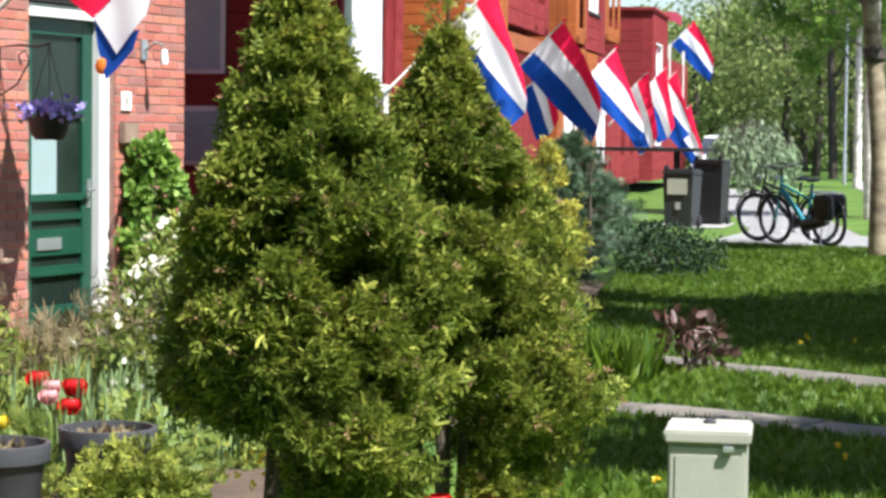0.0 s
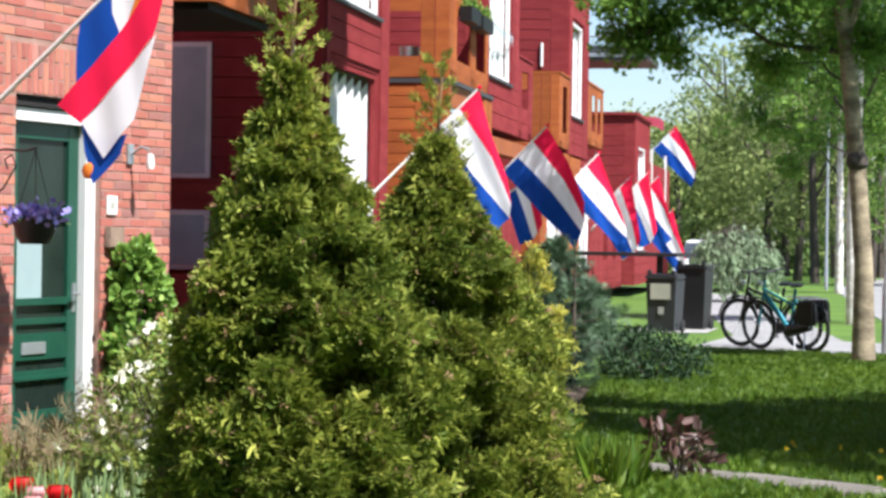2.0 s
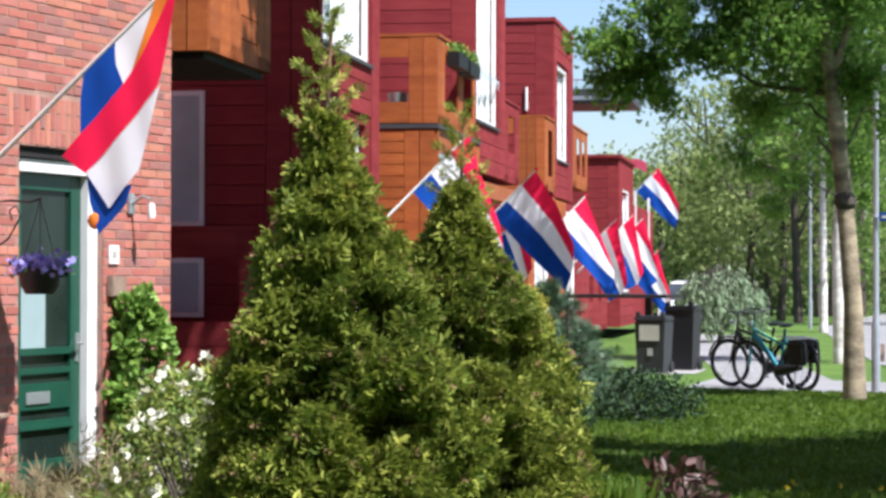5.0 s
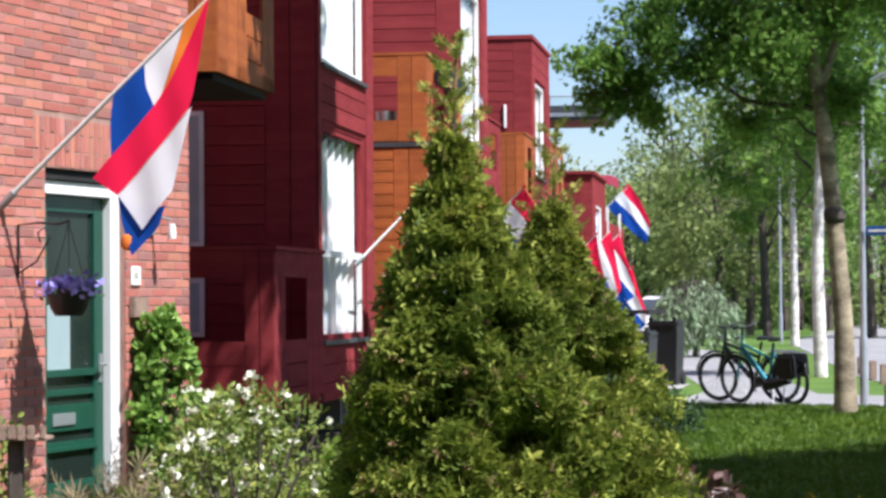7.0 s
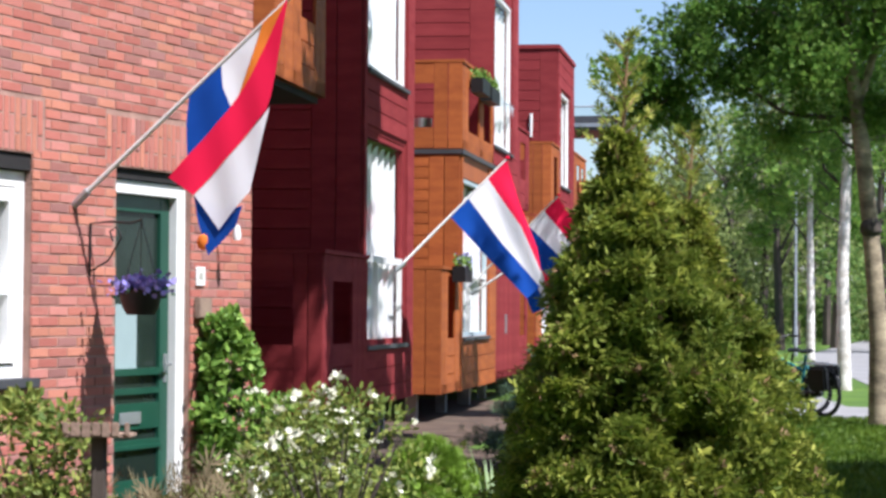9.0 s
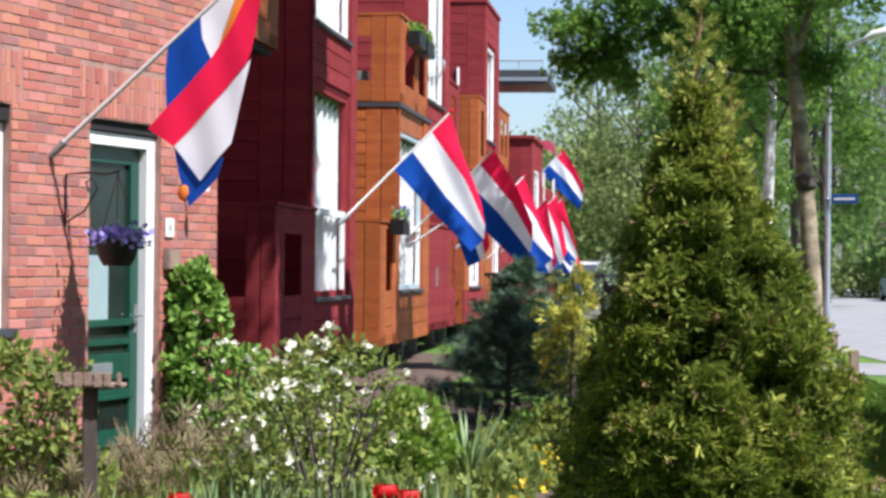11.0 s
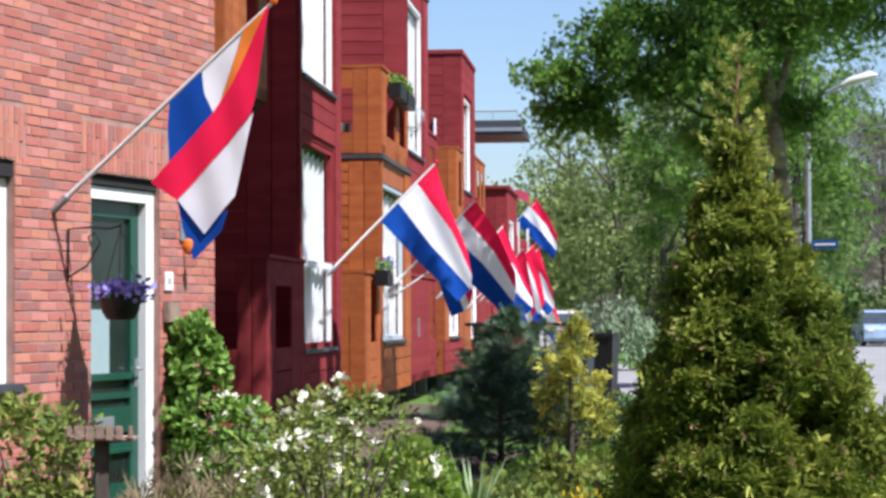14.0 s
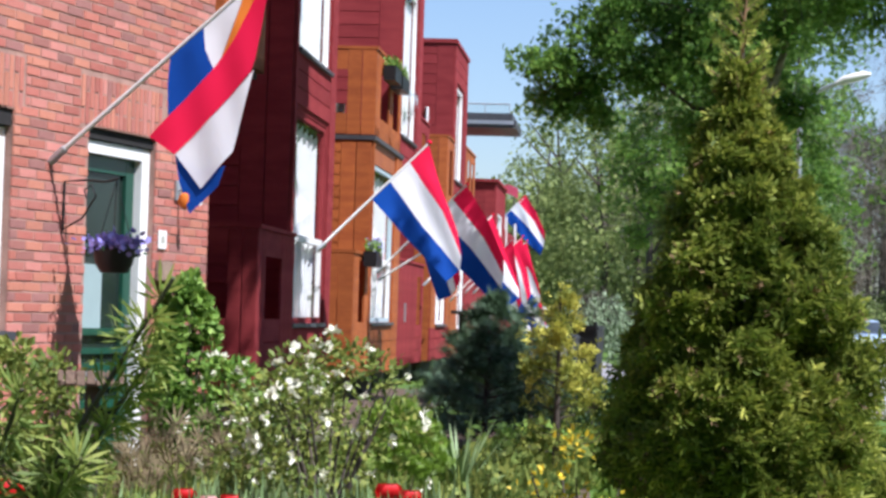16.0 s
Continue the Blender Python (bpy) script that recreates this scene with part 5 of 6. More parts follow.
for i, (x, y, h, m, lab, r) in enumerate((
        (2.10, -3.18, 0.27, M_PETALR, "open scarlet tulip on a green stalk", 0.046), (2.42, -3.37, 0.27, M_PETALR, "open scarlet tulip on a green stalk", 0.046),
        (2.62, -3.72, 0.24, M_PETALR, "small scarlet tulip on a short stalk", 0.04), (2.32, -3.40, 0.28, M_PETALP, "pink and white tulip", 0.036), (2.42, -3.58, 0.26, M_PETALP, "pink and white tulip", 0.036),
        (3.06, -2.98, 0.32, M_PETALR, "open scarlet tulip on a green stalk", 0.052), (3.10, -2.77, 0.28, M_PETALR, "dark scarlet tulip in shade", 0.05), (2.48, -4.07, 0.19, M_PETALY, "small yellow tulip beside a pot", 0.045),
        (4.29, -4.80, 0.33, M_PETALP, "pink tulip under a thuja", 0.036), (5.3, -5.9, 0.345, M_PETALR, "scarlet tulip under a thuja", 0.04), (5.45, -5.85, 0.335, M_PETALR, "scarlet tulip under a thuja", 0.04),
        (3.62, -7.75, 0.68, M_PETALR, "scarlet tulip in the flower bed", 0.045),
        (3.45, -3.2, 0.24, M_PETALY, "yellow tulip in the flower bed", 0.04), (3.52, -3.1, 0.24, M_PETALY, "yellow tulip in the flower bed", 0.04))):
    tulip(x, y, h, m, lab, r, i)


# planters
def plant_pot(x, y, r, h, label):
    t = thing("plant_pot", (x, y, 0), label, "plant pot", group="plant pots")
    part("bowl", MB().lathe((x, y, 0), [(0, 0.0), (r * 0.68, 0.0), (r * 0.7, 0.01), (r * 0.90, h - 0.075), (r * 0.92, h - 0.07), (r * 1.0, h - 0.065), (r * 1.03, h - 0.005), (r * 1.02, h), (r * 0.93, h), (r * 0.91, h - 0.05), (r * 0.90, h - 0.06)], 36), M_DGREY, t, "dark grey plastic bowl with a broad rim", smooth=True)
    part("soil", MB().lathe((x, y, 0), [(r * 0.90, h - 0.045), (r * 0.5, h - 0.03), (0, h - 0.035)], 24), M_SOIL, t)
    rg = np.random.default_rng(int(x * 100))
    p = np.stack([x + rg.normal(size=60) * r * 0.4, y + rg.normal(size=60) * r * 0.4, np.full(60, h - 0.03)], 1)
    scatter("dry_leaves", LEAF, p, rg.normal(size=p.shape) + np.array([0, 0, 0.4]), 0.045, M_BROWNP, t, rng=rg, label="dry brown leaves")


plant_pot(3.595, -4.98, 0.176, 0.37, "dark grey plastic pot with bare soil")
plant_pot(3.34, -5.29, 0.176, 0.335, "dark grey plastic pot with dry leaves")

# cream service cabinet on the lawn
cb = thing("utility_cabinet", (5.86, -4.975, 0), "cream metal utility cabinet with a sloping lid", "utility cabinet")
cm = Matrix.Translation((5.86, -4.975, 0)) @ Matrix.Rotation(radians(14), 4, "Z")


def turned(mb, m):
    mb.v = [tuple(m @ Vector(v)) for v in mb.v]
    return mb


part("body", turned(bevel_box(-0.125, 0.125, -0.15, 0.15, 0.0, 0.475, 0.008), cm), M_CREAM, cb)
part("lid", turned(bevel_box(-0.138, 0.138, -0.165, 0.165, 0.478, 0.52, 0.008), cm), M_CREAM, cb)
part("front_panel", turned(MB().box(-0.10, 0.10, -0.154, -0.1505, 0.04, 0.44), cm), M_CREAM, cb)
part("latch", turned(bevel_box(0.05, 0.085, -0.175, -0.155, 0.455, 0.475, 0.003), cm), M_STEEL, cb)
part("lifting_knob", turned(MB().lathe((0.0, 0.05, 0.52), [(0.022, 0), (0.022, 0.008), (0.012, 0.014), (0, 0.014)], 12), cm), M_DGREY, cb)


# ---------------------------------------------------------------- broadleaved trees
def broad_tree(name, base, trunk, limbs, crown, leaf_n, leaf_size, label, seed, bark=M_BIRCH, leaf=M_LEAF, droop=0.5, group="", knots=()):
    """trunk: (x, y, z, r) points from the base; limbs: start height share, end offset; crown: lumps (x, y, z, r) from the base."""
    rng = np.random.default_rng(seed)
    t = thing(name, base, label, "tree", group=group)
    b = Vector(base)
    tp = [b + Vector(q[:3]) for q in trunk]
    part("trunk", MB().tube(tp, [q[3] for q in trunk], 12), bark, t, smooth=True)
    for z, r in knots:
        i = max(k for k in range(len(trunk) - 1) if trunk[k][2] <= z)
        f = (z - trunk[i][2]) / (trunk[i + 1][2] - trunk[i][2])
        c = tp[i].lerp(tp[i + 1], f)
        part("burl", MB().tube([c + Vector((0, 0, -0.12)), c + Vector((0.01, -0.01, -0.04)), c + Vector((0.0, -0.01, 0.05)), c + Vector((0, 0, 0.12))], [r * 0.8, r * 1.25, r * 1.2, r * 0.8], 12), M_BARK, t, "dark burl", smooth=True)
    for z, e, r in limbs:
        i = max(k for k in range(len(trunk) - 1) if trunk[k][2] <= z)
        f = (z - trunk[i][2]) / (trunk[i + 1][2] - trunk[i][2])
        a = tp[i].lerp(tp[i + 1], f)
        e = Vector(e)
        wob = [Vector(rng.normal(size=3)) * 0.045 * e.length for _ in range(5)]
        part("limb", MB().tube([a] + [a + e * f + Vector((0, 0, 0.14 * math.sin(math.pi * f))) + wob[k] for k, f in enumerate((0.18, 0.36, 0.55, 0.75, 1.0))], [r, r * 0.85, r * 0.68, r * 0.5, r * 0.32, r * 0.1], 8), bark if r > 0.045 else M_BARK, t, smooth=True)
    tw, P, A = MB(), [], []
    total = sum(r ** 1.6 for *_, r in crown)
    for x, y, z, r in crown:
        c0 = np.array([b.x + x, b.y + y, b.z + z])
        k = max(5, int(13 * r ** 1.6))
        per = max(8, int(leaf_n * r ** 1.6 / total / (k * 6)))
        for q in range(k):
            a, e = rng.uniform(0, 2 * math.pi), rng.uniform(-0.35, 0.75)
            d = np.array([math.cos(a) * math.cos(e), math.sin(a) * math.cos(e), math.sin(e) * 0.8])
            s0 = c0 + rng.normal(size=3) * r * 0.30
            l = r * rng.uniform(0.55, 1.15)
            pts = [s0 + d * l * f - np.array([0, 0, droop * 0.75 * l * f * f]) for f in (0, 0.35, 0.7, 1.0)]
            tw.tube(pts, [0.016, 0.012, 0.007, 0.003], 5, cap=False)
            for f in np.linspace(0.2, 1.05, 6):
                m = s0 + d * l * f - np.array([0, 0, droop * 0.75 * l * f * f])
                w = rng.normal(size=(per, 3)) * np.array([0.13, 0.13, 0.12]) * (0.55 + 0.5 * r)
                w[:, 2] -= droop * 0.35 * rng.random(per) ** 2
                P.append(m + w)
                A.append(d * 0.4 + rng.normal(size=(per, 3)) * 0.7 + np.array([0, 0, -droop]))
    part("branchwork", tw, M_BARK, t, kind="stuff")
    P, A = np.concatenate(P), np.concatenate(A)
    scatter("crown", SPRIG, P, A, rng.uniform(0.6, 1.3, len(P)) * leaf_size, leaf, t, rng=rng)
    return t


broad_tree("birch", (2.22, 14.9, 0), [(0, 0, -0.05, 0.15), (-0.02, 0, 1.2, 0.115), (-0.12, 0, 2.45, 0.105), (-0.22, 0, 3.4, 0.10), (-0.30, 0, 4.0, 0.095), (-0.42, 0, 4.9, 0.06), (-0.5, 0, 7.0, 0.03)],
           [(4.0, (0.62, 0.1, 1.5), 0.065), (3.8, (-2.7, -0.3, 0.35), 0.04), (4.3, (-2.0, 0.3, 0.8), 0.035), (4.6, (0.9, 0.2, 1.3), 0.05), (4.8, (0.4, -0.5, 1.9), 0.05), (3.4, (-1.3, 0.4, 0.25), 0.02), (4.9, (-1.0, 0.6, 1.6), 0.04)],
           [(-0.3, 0, 5.4, 1.2), (-1.5, -0.1, 4.6, 0.75), (-2.3, -0.3, 4.25, 0.55), (-1.9, 0.2, 5.2, 0.8), (0.55, 0, 5.3, 0.7), (-0.6, 0.3, 4.3, 0.55), (0.3, 0.2, 6.3, 1.2), (-1.2, 0, 6.3, 1.1), (1.4, 0, 5.8, 0.9), (-2.3, 0, 5.4, 0.5), (0.1, 0.2, 3.9, 0.4), (-2.55, -0.3, 4.2, 0.35), (-2.3, -0.2, 4.8, 0.5), (-1.2, 0.2, 3.75, 0.35), (-2.75, -0.3, 4.55, 0.4), (-3.15, -0.3, 4.4, 0.42), (-2.9, -0.3, 4.05, 0.3)],
           30000, 0.062, "birch with mottled bark, a dark burl and fresh leaves", 71, bark=M_BIRCHB, group="street birches", knots=((2.47, 0.11),))
broad_tree("birch", (4.93, 3.8, 0), [(0, 0, -0.05, 0.135), (0.0, 0, 1.2, 0.115), (-0.04, 0, 2.6, 0.11), (0.03, 0, 3.6, 0.10), (0.1, 0, 5.5, 0.07), (0, 0, 9.5, 0.03)],
           [(4.6, (-1.6, 0.4, 1.9), 0.05), (6.2, (-2.8, 2.0, 2.3), 0.06), (6.6, (-3.6, 2.4, 2.0), 0.06), (5.0, (1.5, -0.4, 2.0), 0.05), (6.0, (0.4, 1.5, 1.8), 0.04), (3.3, (0.5, -0.1, 0.9), 0.03), (6.5, (-1.0, -1.2, 1.8), 0.04)],
           [(0.3, -0.3, 9.4, 1.4), (1.0, 0.6, 7.6, 1.1), (-0.6, -1.0, 8.0, 1.1), (-0.9, -0.9, 9.0, 1.0), (-1.95, 2.9, 8.7, 0.45), (-2.1, 3.7, 8.7, 0.45), (-2.25, 4.6, 8.7, 0.45), (-2.9, 1.2, 8.7, 0.8), (-2.0, 1.5, 8.5, 0.8), (-1.3, 1.0, 8.4, 0.7), (-3.3, 2.5, 8.8, 1.0), (-2.4, 2.3, 8.5, 1.0), (-4.3, 2.7, 8.7, 1.0), (-3.8, 2.2, 8.2, 0.9), (-4.9, 2.4, 8.4, 0.8), (-3.6, 3.0, 9.4, 0.8)],
           60000, 0.105, "birch with dark mottled bark", 72, bark=M_BIRCHB, group="street birches", knots=((2.6, 0.10),))
for i, (x, y, hgt) in enumerate(((-0.62, 27.5, 8.0), (-6.2, 51.5, 9.0))):
    rr = random.Random(80 + i)
    broad_tree("birch", (x, y, 0), [(0, 0, -0.05, 0.13), (rr.uniform(-0.1, 0.1), 0, 2, 0.11), (rr.uniform(-0.25, 0.25), 0, 4, 0.09), (rr.uniform(-0.3, 0.3), 0, hgt, 0.03)],
               [(3.4, (-1.2, 0.2, 1.4), 0.04), (3.8, (1.2, -0.2, 1.5), 0.04), (4.6, (0.3, 1.0, 1.6), 0.03), (2.9, (-0.8, -0.3, 0.6), 0.02)],
               [(-0.8, 0, 4.6, 1.0), (0.8, 0.2, 5.0, 1.1), (0, 0, 6.2, 1.6), (-1.3, 0, 6.4, 1.2), (1.2, 0, 6.8, 1.3), (0, 0, hgt, 1.4), (1.5, 0.2, 3.9, 0.6), (-1.4, 0, 3.7, 0.5)],
               9000, 0.095, "street birch with white bark and light green crown", 90 + i, group="street birches")
# tree beside the lawn whose crown shades grass and the dark red side wall
broad_tree("birch", (9.2, 3.4, 0), [(0, 0, -0.05, 0.14), (0, 0, 3, 0.11), (0.1, 0, 6, 0.08), (0, 0, 9.5, 0.03)], [(4, (-1.5, 0, 2), 0.05), (4.5, (1.2, 0.5, 2), 0.05), (5.0, (-0.6, 2.0, 1.8), 0.05), (5.0, (-0.4, -1.9, 1.9), 0.05)],
           [(-0.4, -1.9, 7.2, 1.1), (-1.2, -0.6, 7.2, 1.3), (-0.6, 0.8, 7.4, 1.4), (-1.3, 1.9, 7.2, 1.2), (0.4, 0.0, 8.4, 1.4), (0.6, 1.9, 7.8, 1.2), (-1.7, 0.7, 7.0, 1.0), (-0.5, 3.0, 7.2, 1.0), (0.9, -1.2, 7.7, 1.1)], 17000, 0.12, "birch standing beside the lawn", 99, group="street birches")
broad_tree("birch", (11.0, -4.6, 0), [(0, 0, -0.05, 0.14), (0, 0, 3, 0.11), (0.1, 0, 6, 0.08), (0, 0, 9.5, 0.03)], [(4, (-1.5, 0, 2), 0.05), (4.5, (1.2, 0.5, 2), 0.05)],
           [(-1.0, 0.2, 8.0, 0.9), (0.4, 0.6, 8.6, 1.2), (-0.6, 1.5, 7.6, 0.9), (-1.5, 0.9, 7.6, 0.7)], 9000, 0.13, "birch standing beside the lawn", 98, group="street birches")

# pale weeping willow
rng = np.random.default_rng(110)
wl = thing("willow", (-6.2, 40.0, 0), "pale grey-green weeping willow beside the lane", "tree")
trunk = MB().tube([(-6.2, 40, -0.05), (-6.15, 40, 0.7), (-6.2, 40, 1.4)], [0.09, 0.07, 0.04], 9)
pp, aa = [], []
for k in range(150):
    a, r = rng.uniform(0, 6.28), 1.05 * math.sqrt(rng.uniform(0.02, 1))
    z1 = 1.78 - 0.55 * r * r + rng.normal() * 0.12
    z0 = max(0.12, z1 - rng.uniform(0.5, 1.2))
    x, y = -6.2 + r * math.cos(a), 40 + r * math.sin(a)
    trunk.tube([(-6.2, 40, 1.2), (-6.2 + 0.55 * (x + 6.2), 40 + 0.55 * (y - 40), z1 + 0.08), (x, y, z1), (x + 0.1 * math.cos(a), y + 0.1 * math.sin(a), z0)], [0.014, 0.009, 0.005, 0.002], 5, cap=False)
    for q in range(42):
        f = rng.random()
        pp.append((x + 0.1 * f * math.cos(a) + rng.normal() * 0.03, y + 0.1 * f * math.sin(a) + rng.normal() * 0.03, z1 + f * (z0 - z1)))
        aa.append((rng.normal() * 0.5 + 0.3 * math.cos(a), rng.normal() * 0.5, -0.9))
part("trunk", trunk, M_BARK, wl, smooth=True)
scatter("hanging_foliage", NARROW, pp, aa, rng.uniform(0.12, 0.24, len(pp)), M_WILLOW, wl, rng=rng, label="pale hanging strands of narrow leaves", width=1.3)


# far woods: trunks and crowns of a park edge
def woods():
    rng = np.random.default_rng(120)
    trunks = MB()
    sets = {"g": [], "y": [], "b": []}
    for i in range(96):
        y = rng.uniform(62, 115)
        x = 8 - (y + 12) * math.tan(radians(rng.uniform(-1.5, 21.5)))
        az = math.degrees(math.atan2(8 - x, y + 12))
        if az < 9 and y < 86:
            x, y = x - 4.0, y + 25
        if 6.0 < az < 9.8:
            x, y = x - 40 * math.tan(radians(az)), y + 40
        hgt = rng.uniform(14, 19) if 6.0 < az < 9.8 else rng.uniform(9, 15) if az < 13.0 else (rng.uniform(7.5, 10.5) if az < 16 else rng.uniform(4.8, 7.5))
        kind = "g" if az < 12 else ("b" if rng.random() < 0.2 else "y")
        if az < 12 and rng.random() < 0.25:
            kind = "y"
        if az < 9.2 and i % 5:
            kind = "b"
        trunks.tube([(x, y, -0.1), (x + rng.uniform(-0.3, 0.3), y, hgt * 0.45), (x + rng.uniform(-0.6, 0.6), y, hgt * 0.95)], [0.2, 0.14, 0.03], 6)
        for k in range(5):
            a = rng.uniform(0, 6.28)
            z = hgt * rng.uniform(0.3, 0.8)
            trunks.tube([(x, y, z), (x + math.cos(a) * hgt * 0.18, y + math.sin(a) * 0.5, z + hgt * 0.16)], [0.07, 0.015], 5)
        for k in range(16):
            f = rng.uniform(0.18, 1.0)
            r = hgt * 0.20 * math.sqrt(max(0.08, 1 - (2 * f - 1.1) ** 2))
            a = rng.uniform(0, 6.28)
            sets[kind].append((x + math.cos(a) * r, y + math.sin(a) * r, hgt * f))
    for i in range(60):
        y = rng.uniform(84, 110)
        x = 8 - (y + 12) * math.tan(radians(rng.uniform(-1.5, 19)))
        for k in range(5):
            sets["g" if i % 3 else "y"].append((x + rng.normal(), y + rng.normal(), rng.uniform(0.4, 2.2)))
    w = thing("far_woods", (-5, 80, 0), "edge of a wood in fresh spring leaf", "woods", kind="stuff")
    part("trunks", trunks, M_BARK, w)
    for k, m, n, s in (("g", M_WOODS, 150, 0.17), ("y", M_WOODS2, 120, 0.15), ("b", M_BARE, 300, 0.27)):
        c = np.array(sets[k])
        p, d = lumps(rng, c, rng.uniform(0.6, 1.5, len(c)), n)
        p[:, 2] = np.maximum(p[:, 2], 0.05)
        scatter("crowns", NARROW if k == "b" else SPRIG, p, d + rng.normal(size=d.shape) * 0.5, rng.uniform(0.6, 1.3, len(p)) * s * (1.6 if k == "b" else 1), m, w, rng=rng, width=0.5 if k == "b" else 1)


woods()


def sky_blocking_woods():
    """Unseen belt of trees round the back of the garden side, added to cut sky fill."""
    rng = np.random.default_rng(130)
    w = thing("sky_blocking_belt", (10, -40, 0), "unseen belt of leafy trees added to block low sky light", "woods", kind="stuff")
    tr, c = MB(), []
    for i in range(46):
        a = radians(-205 + 5.2 * i)
        d = rng.uniform(34, 44)
        if 25 < math.degrees(a) % 360 < 150:
            continue
        x, y = 7 + d * math.cos(a), -12 + d * math.sin(a)
        if x < -6 and y > -9:
            continue
        h = rng.uniform(11, 16)
        tr.tube([(x, y, -0.1), (x, y, h * 0.9)], [0.25, 0.05], 6)
        for k in range(26):
            f = rng.uniform(0.06, 1)
            r = h * 0.24 * math.sqrt(max(0.1, 1 - (2 * f - 1) ** 2))
            b = rng.uniform(0, 6.28)
            c.append((x + r * math.cos(b), y + r * math.sin(b), h * f))
    part("trunks", tr, M_BARK, w)
    p, d = lumps(rng, np.array(c), 1.6, 26)
    p[:, 2] = np.maximum(p[:, 2], 0.1)
    scatter("crowns", SPRIG, p, d, 1.1, M_WOODS, w, rng=rng)


sky_blocking_woods()


# ---------------------------------------------------------------- flags
def poly(pts, u):
    f = u * (len(pts) - 1)
    i = min(int(f), len(pts) - 2)
    return Vector(pts[i]).lerp(Vector(pts[i + 1]), f - i)


def flag(base, out, pole_tip, ribbons, label, ball=None, k=1.0, wave=0.025, seed=0, pole_mat=M_POLE):
    """A flag on a slanting wall pole. Everything lies near the upright plane through the pole: (outward, up) from its foot."""
    base, out = Vector(base), Vector((*out, 0)).normalized()
    nrm = Vector((-out.y, out.x, 0))

    def at(q, n=0.0):
        return base + out * q[0] * k + Vector((0, 0, q[1] * k)) + nrm * n
    t = thing("flag", base, label, "flag", group="flags")
    part("pole", MB().tube([at((-0.02, -0.02)), at(pole_tip)], [0.017, 0.012], 10), pole_mat, t, "pale wooden pole", smooth=True)
    part("knob", MB().lathe(at(pole_tip) - Vector((0, 0, 0.02)), [(0, 0), (0.02, 0.008), (0.026, 0.025), (0.018, 0.042), (0, 0.048)], 12), M_FORANGE if seed == 0 else M_FRED, t, smooth=True)
    part("bracket", MB().tube([at((-0.03, -0.03)), at((0.07, 0.058))], 0.026, 10), M_STEEL, t, "steel wall bracket", smooth=True)
    for i, (nm, m, A, B, dep) in enumerate(ribbons):
        def fn(u, v, A=A, B=B, dep=dep):
            q = poly(A, u).lerp(poly(B, u), v)
            drop = max(0.0, q.x * pole_tip[1] / pole_tip[0] - q.y)
            amp = wave * (1.6 if seed else 1) * min(1, 3 * u)
            return at((q.x + 0.12 * drop, q.y), dep - 0.30 * drop + amp * math.sin(9 * q.x - 4 * q.y + seed) + 0.5 * amp * math.sin(21 * q.x + 6 * q.y + seed))
        part(nm, MB().grid(fn, 20, 6), m, t, smooth=True)
    if ball:
        part("tassel", MB().lathe(at((ball[0] + 0.12, ball[1]), -0.30), [(0, -0.05), (0.03, -0.035), (0.042, 0), (0.03, 0.035), (0, 0.05)], 12), M_FORANGE, t, "orange ball at the pennant's end", smooth=True)
    return t


flag((0.03, -0.655, 2.085), (1, 0), (1.44, 1.20),
     [("blue_stripe", M_FBLUE, [(0.76, 0.65), (0.755, 0.45), (0.77, 0.22)], [(0.97, 0.82), (0.99, 0.66), (1.06, 0.50)], 0.0),
      ("white_stripe", M_FWHITE, [(0.97, 0.82), (0.99, 0.66), (1.06, 0.50)], [(1.25, 1.04), (1.17, 0.80), (1.10, 0.60)], 0.0),
      ("orange_pennant", M_FORANGE, [(1.25, 1.04), (1.17, 0.80), (1.08, 0.56)], [(1.41, 1.17), (1.30, 0.90), (1.12, 0.58)], -0.012),
      ("red_stripe", M_FRED, [(1.41, 1.17), (1.19, 0.72), (1.03, 0.50), (0.66, 0.12)], [(1.42, 1.16), (1.32, 0.52), (1.09, 0.27), (0.83, 0.01)], -0.03),
      ("white_fold", M_FWHITE, [(1.32, 0.52), (1.09, 0.27), (0.83, 0.01)], [(1.31, 0.48), (1.21, 0.02), (1.01, -0.20)], -0.022),
      ("blue_fold", M_FBLUE, [(0.82, 0.02), (1.0, -0.10), (1.16, -0.06)], [(0.86, -0.16), (0.94, -0.35), (1.12, -0.18)], 0.0)],
     "red, white and blue flag with orange pennant on brick wall", ball=(0.90, -0.27), wave=0.012)
STD = [("blue_stripe", M_FBLUE, [(0.57, 0.57), (0.91, 0.08), (1.21, -0.33)], [(0.77, 0.77), (1.04, 0.27), (1.35, -0.20)], 0.0),
       ("white_stripe", M_FWHITE, [(0.77, 0.77), (1.04, 0.27), (1.35, -0.20)], [(0.98, 1.0), (1.24, 0.46), (1.38, -0.04)], 0.0),
       ("red_stripe", M_FRED, [(0.98, 1.0), (1.24, 0.46), (1.38, -0.04)], [(1.19, 1.21), (1.26, 0.72), (1.37, 0.22)], 0.0)]
SWEPT = [("blue_stripe", M_FBLUE, [(0.60, 0.60), (1.0, 0.10), (1.44, -0.42)], [(0.80, 0.80), (1.20, 0.33), (1.53, -0.20)], 0.0),
         ("white_stripe", M_FWHITE, [(0.80, 0.80), (1.20, 0.33), (1.53, -0.20)], [(1.0, 1.02), (1.35, 0.50), (1.57, -0.02)], 0.0),
         ("red_stripe", M_FRED, [(1.0, 1.02), (1.35, 0.50), (1.57, -0.02)], [(1.19, 1.21), (1.42, 0.75), (1.59, 0.20)], 0.0)]
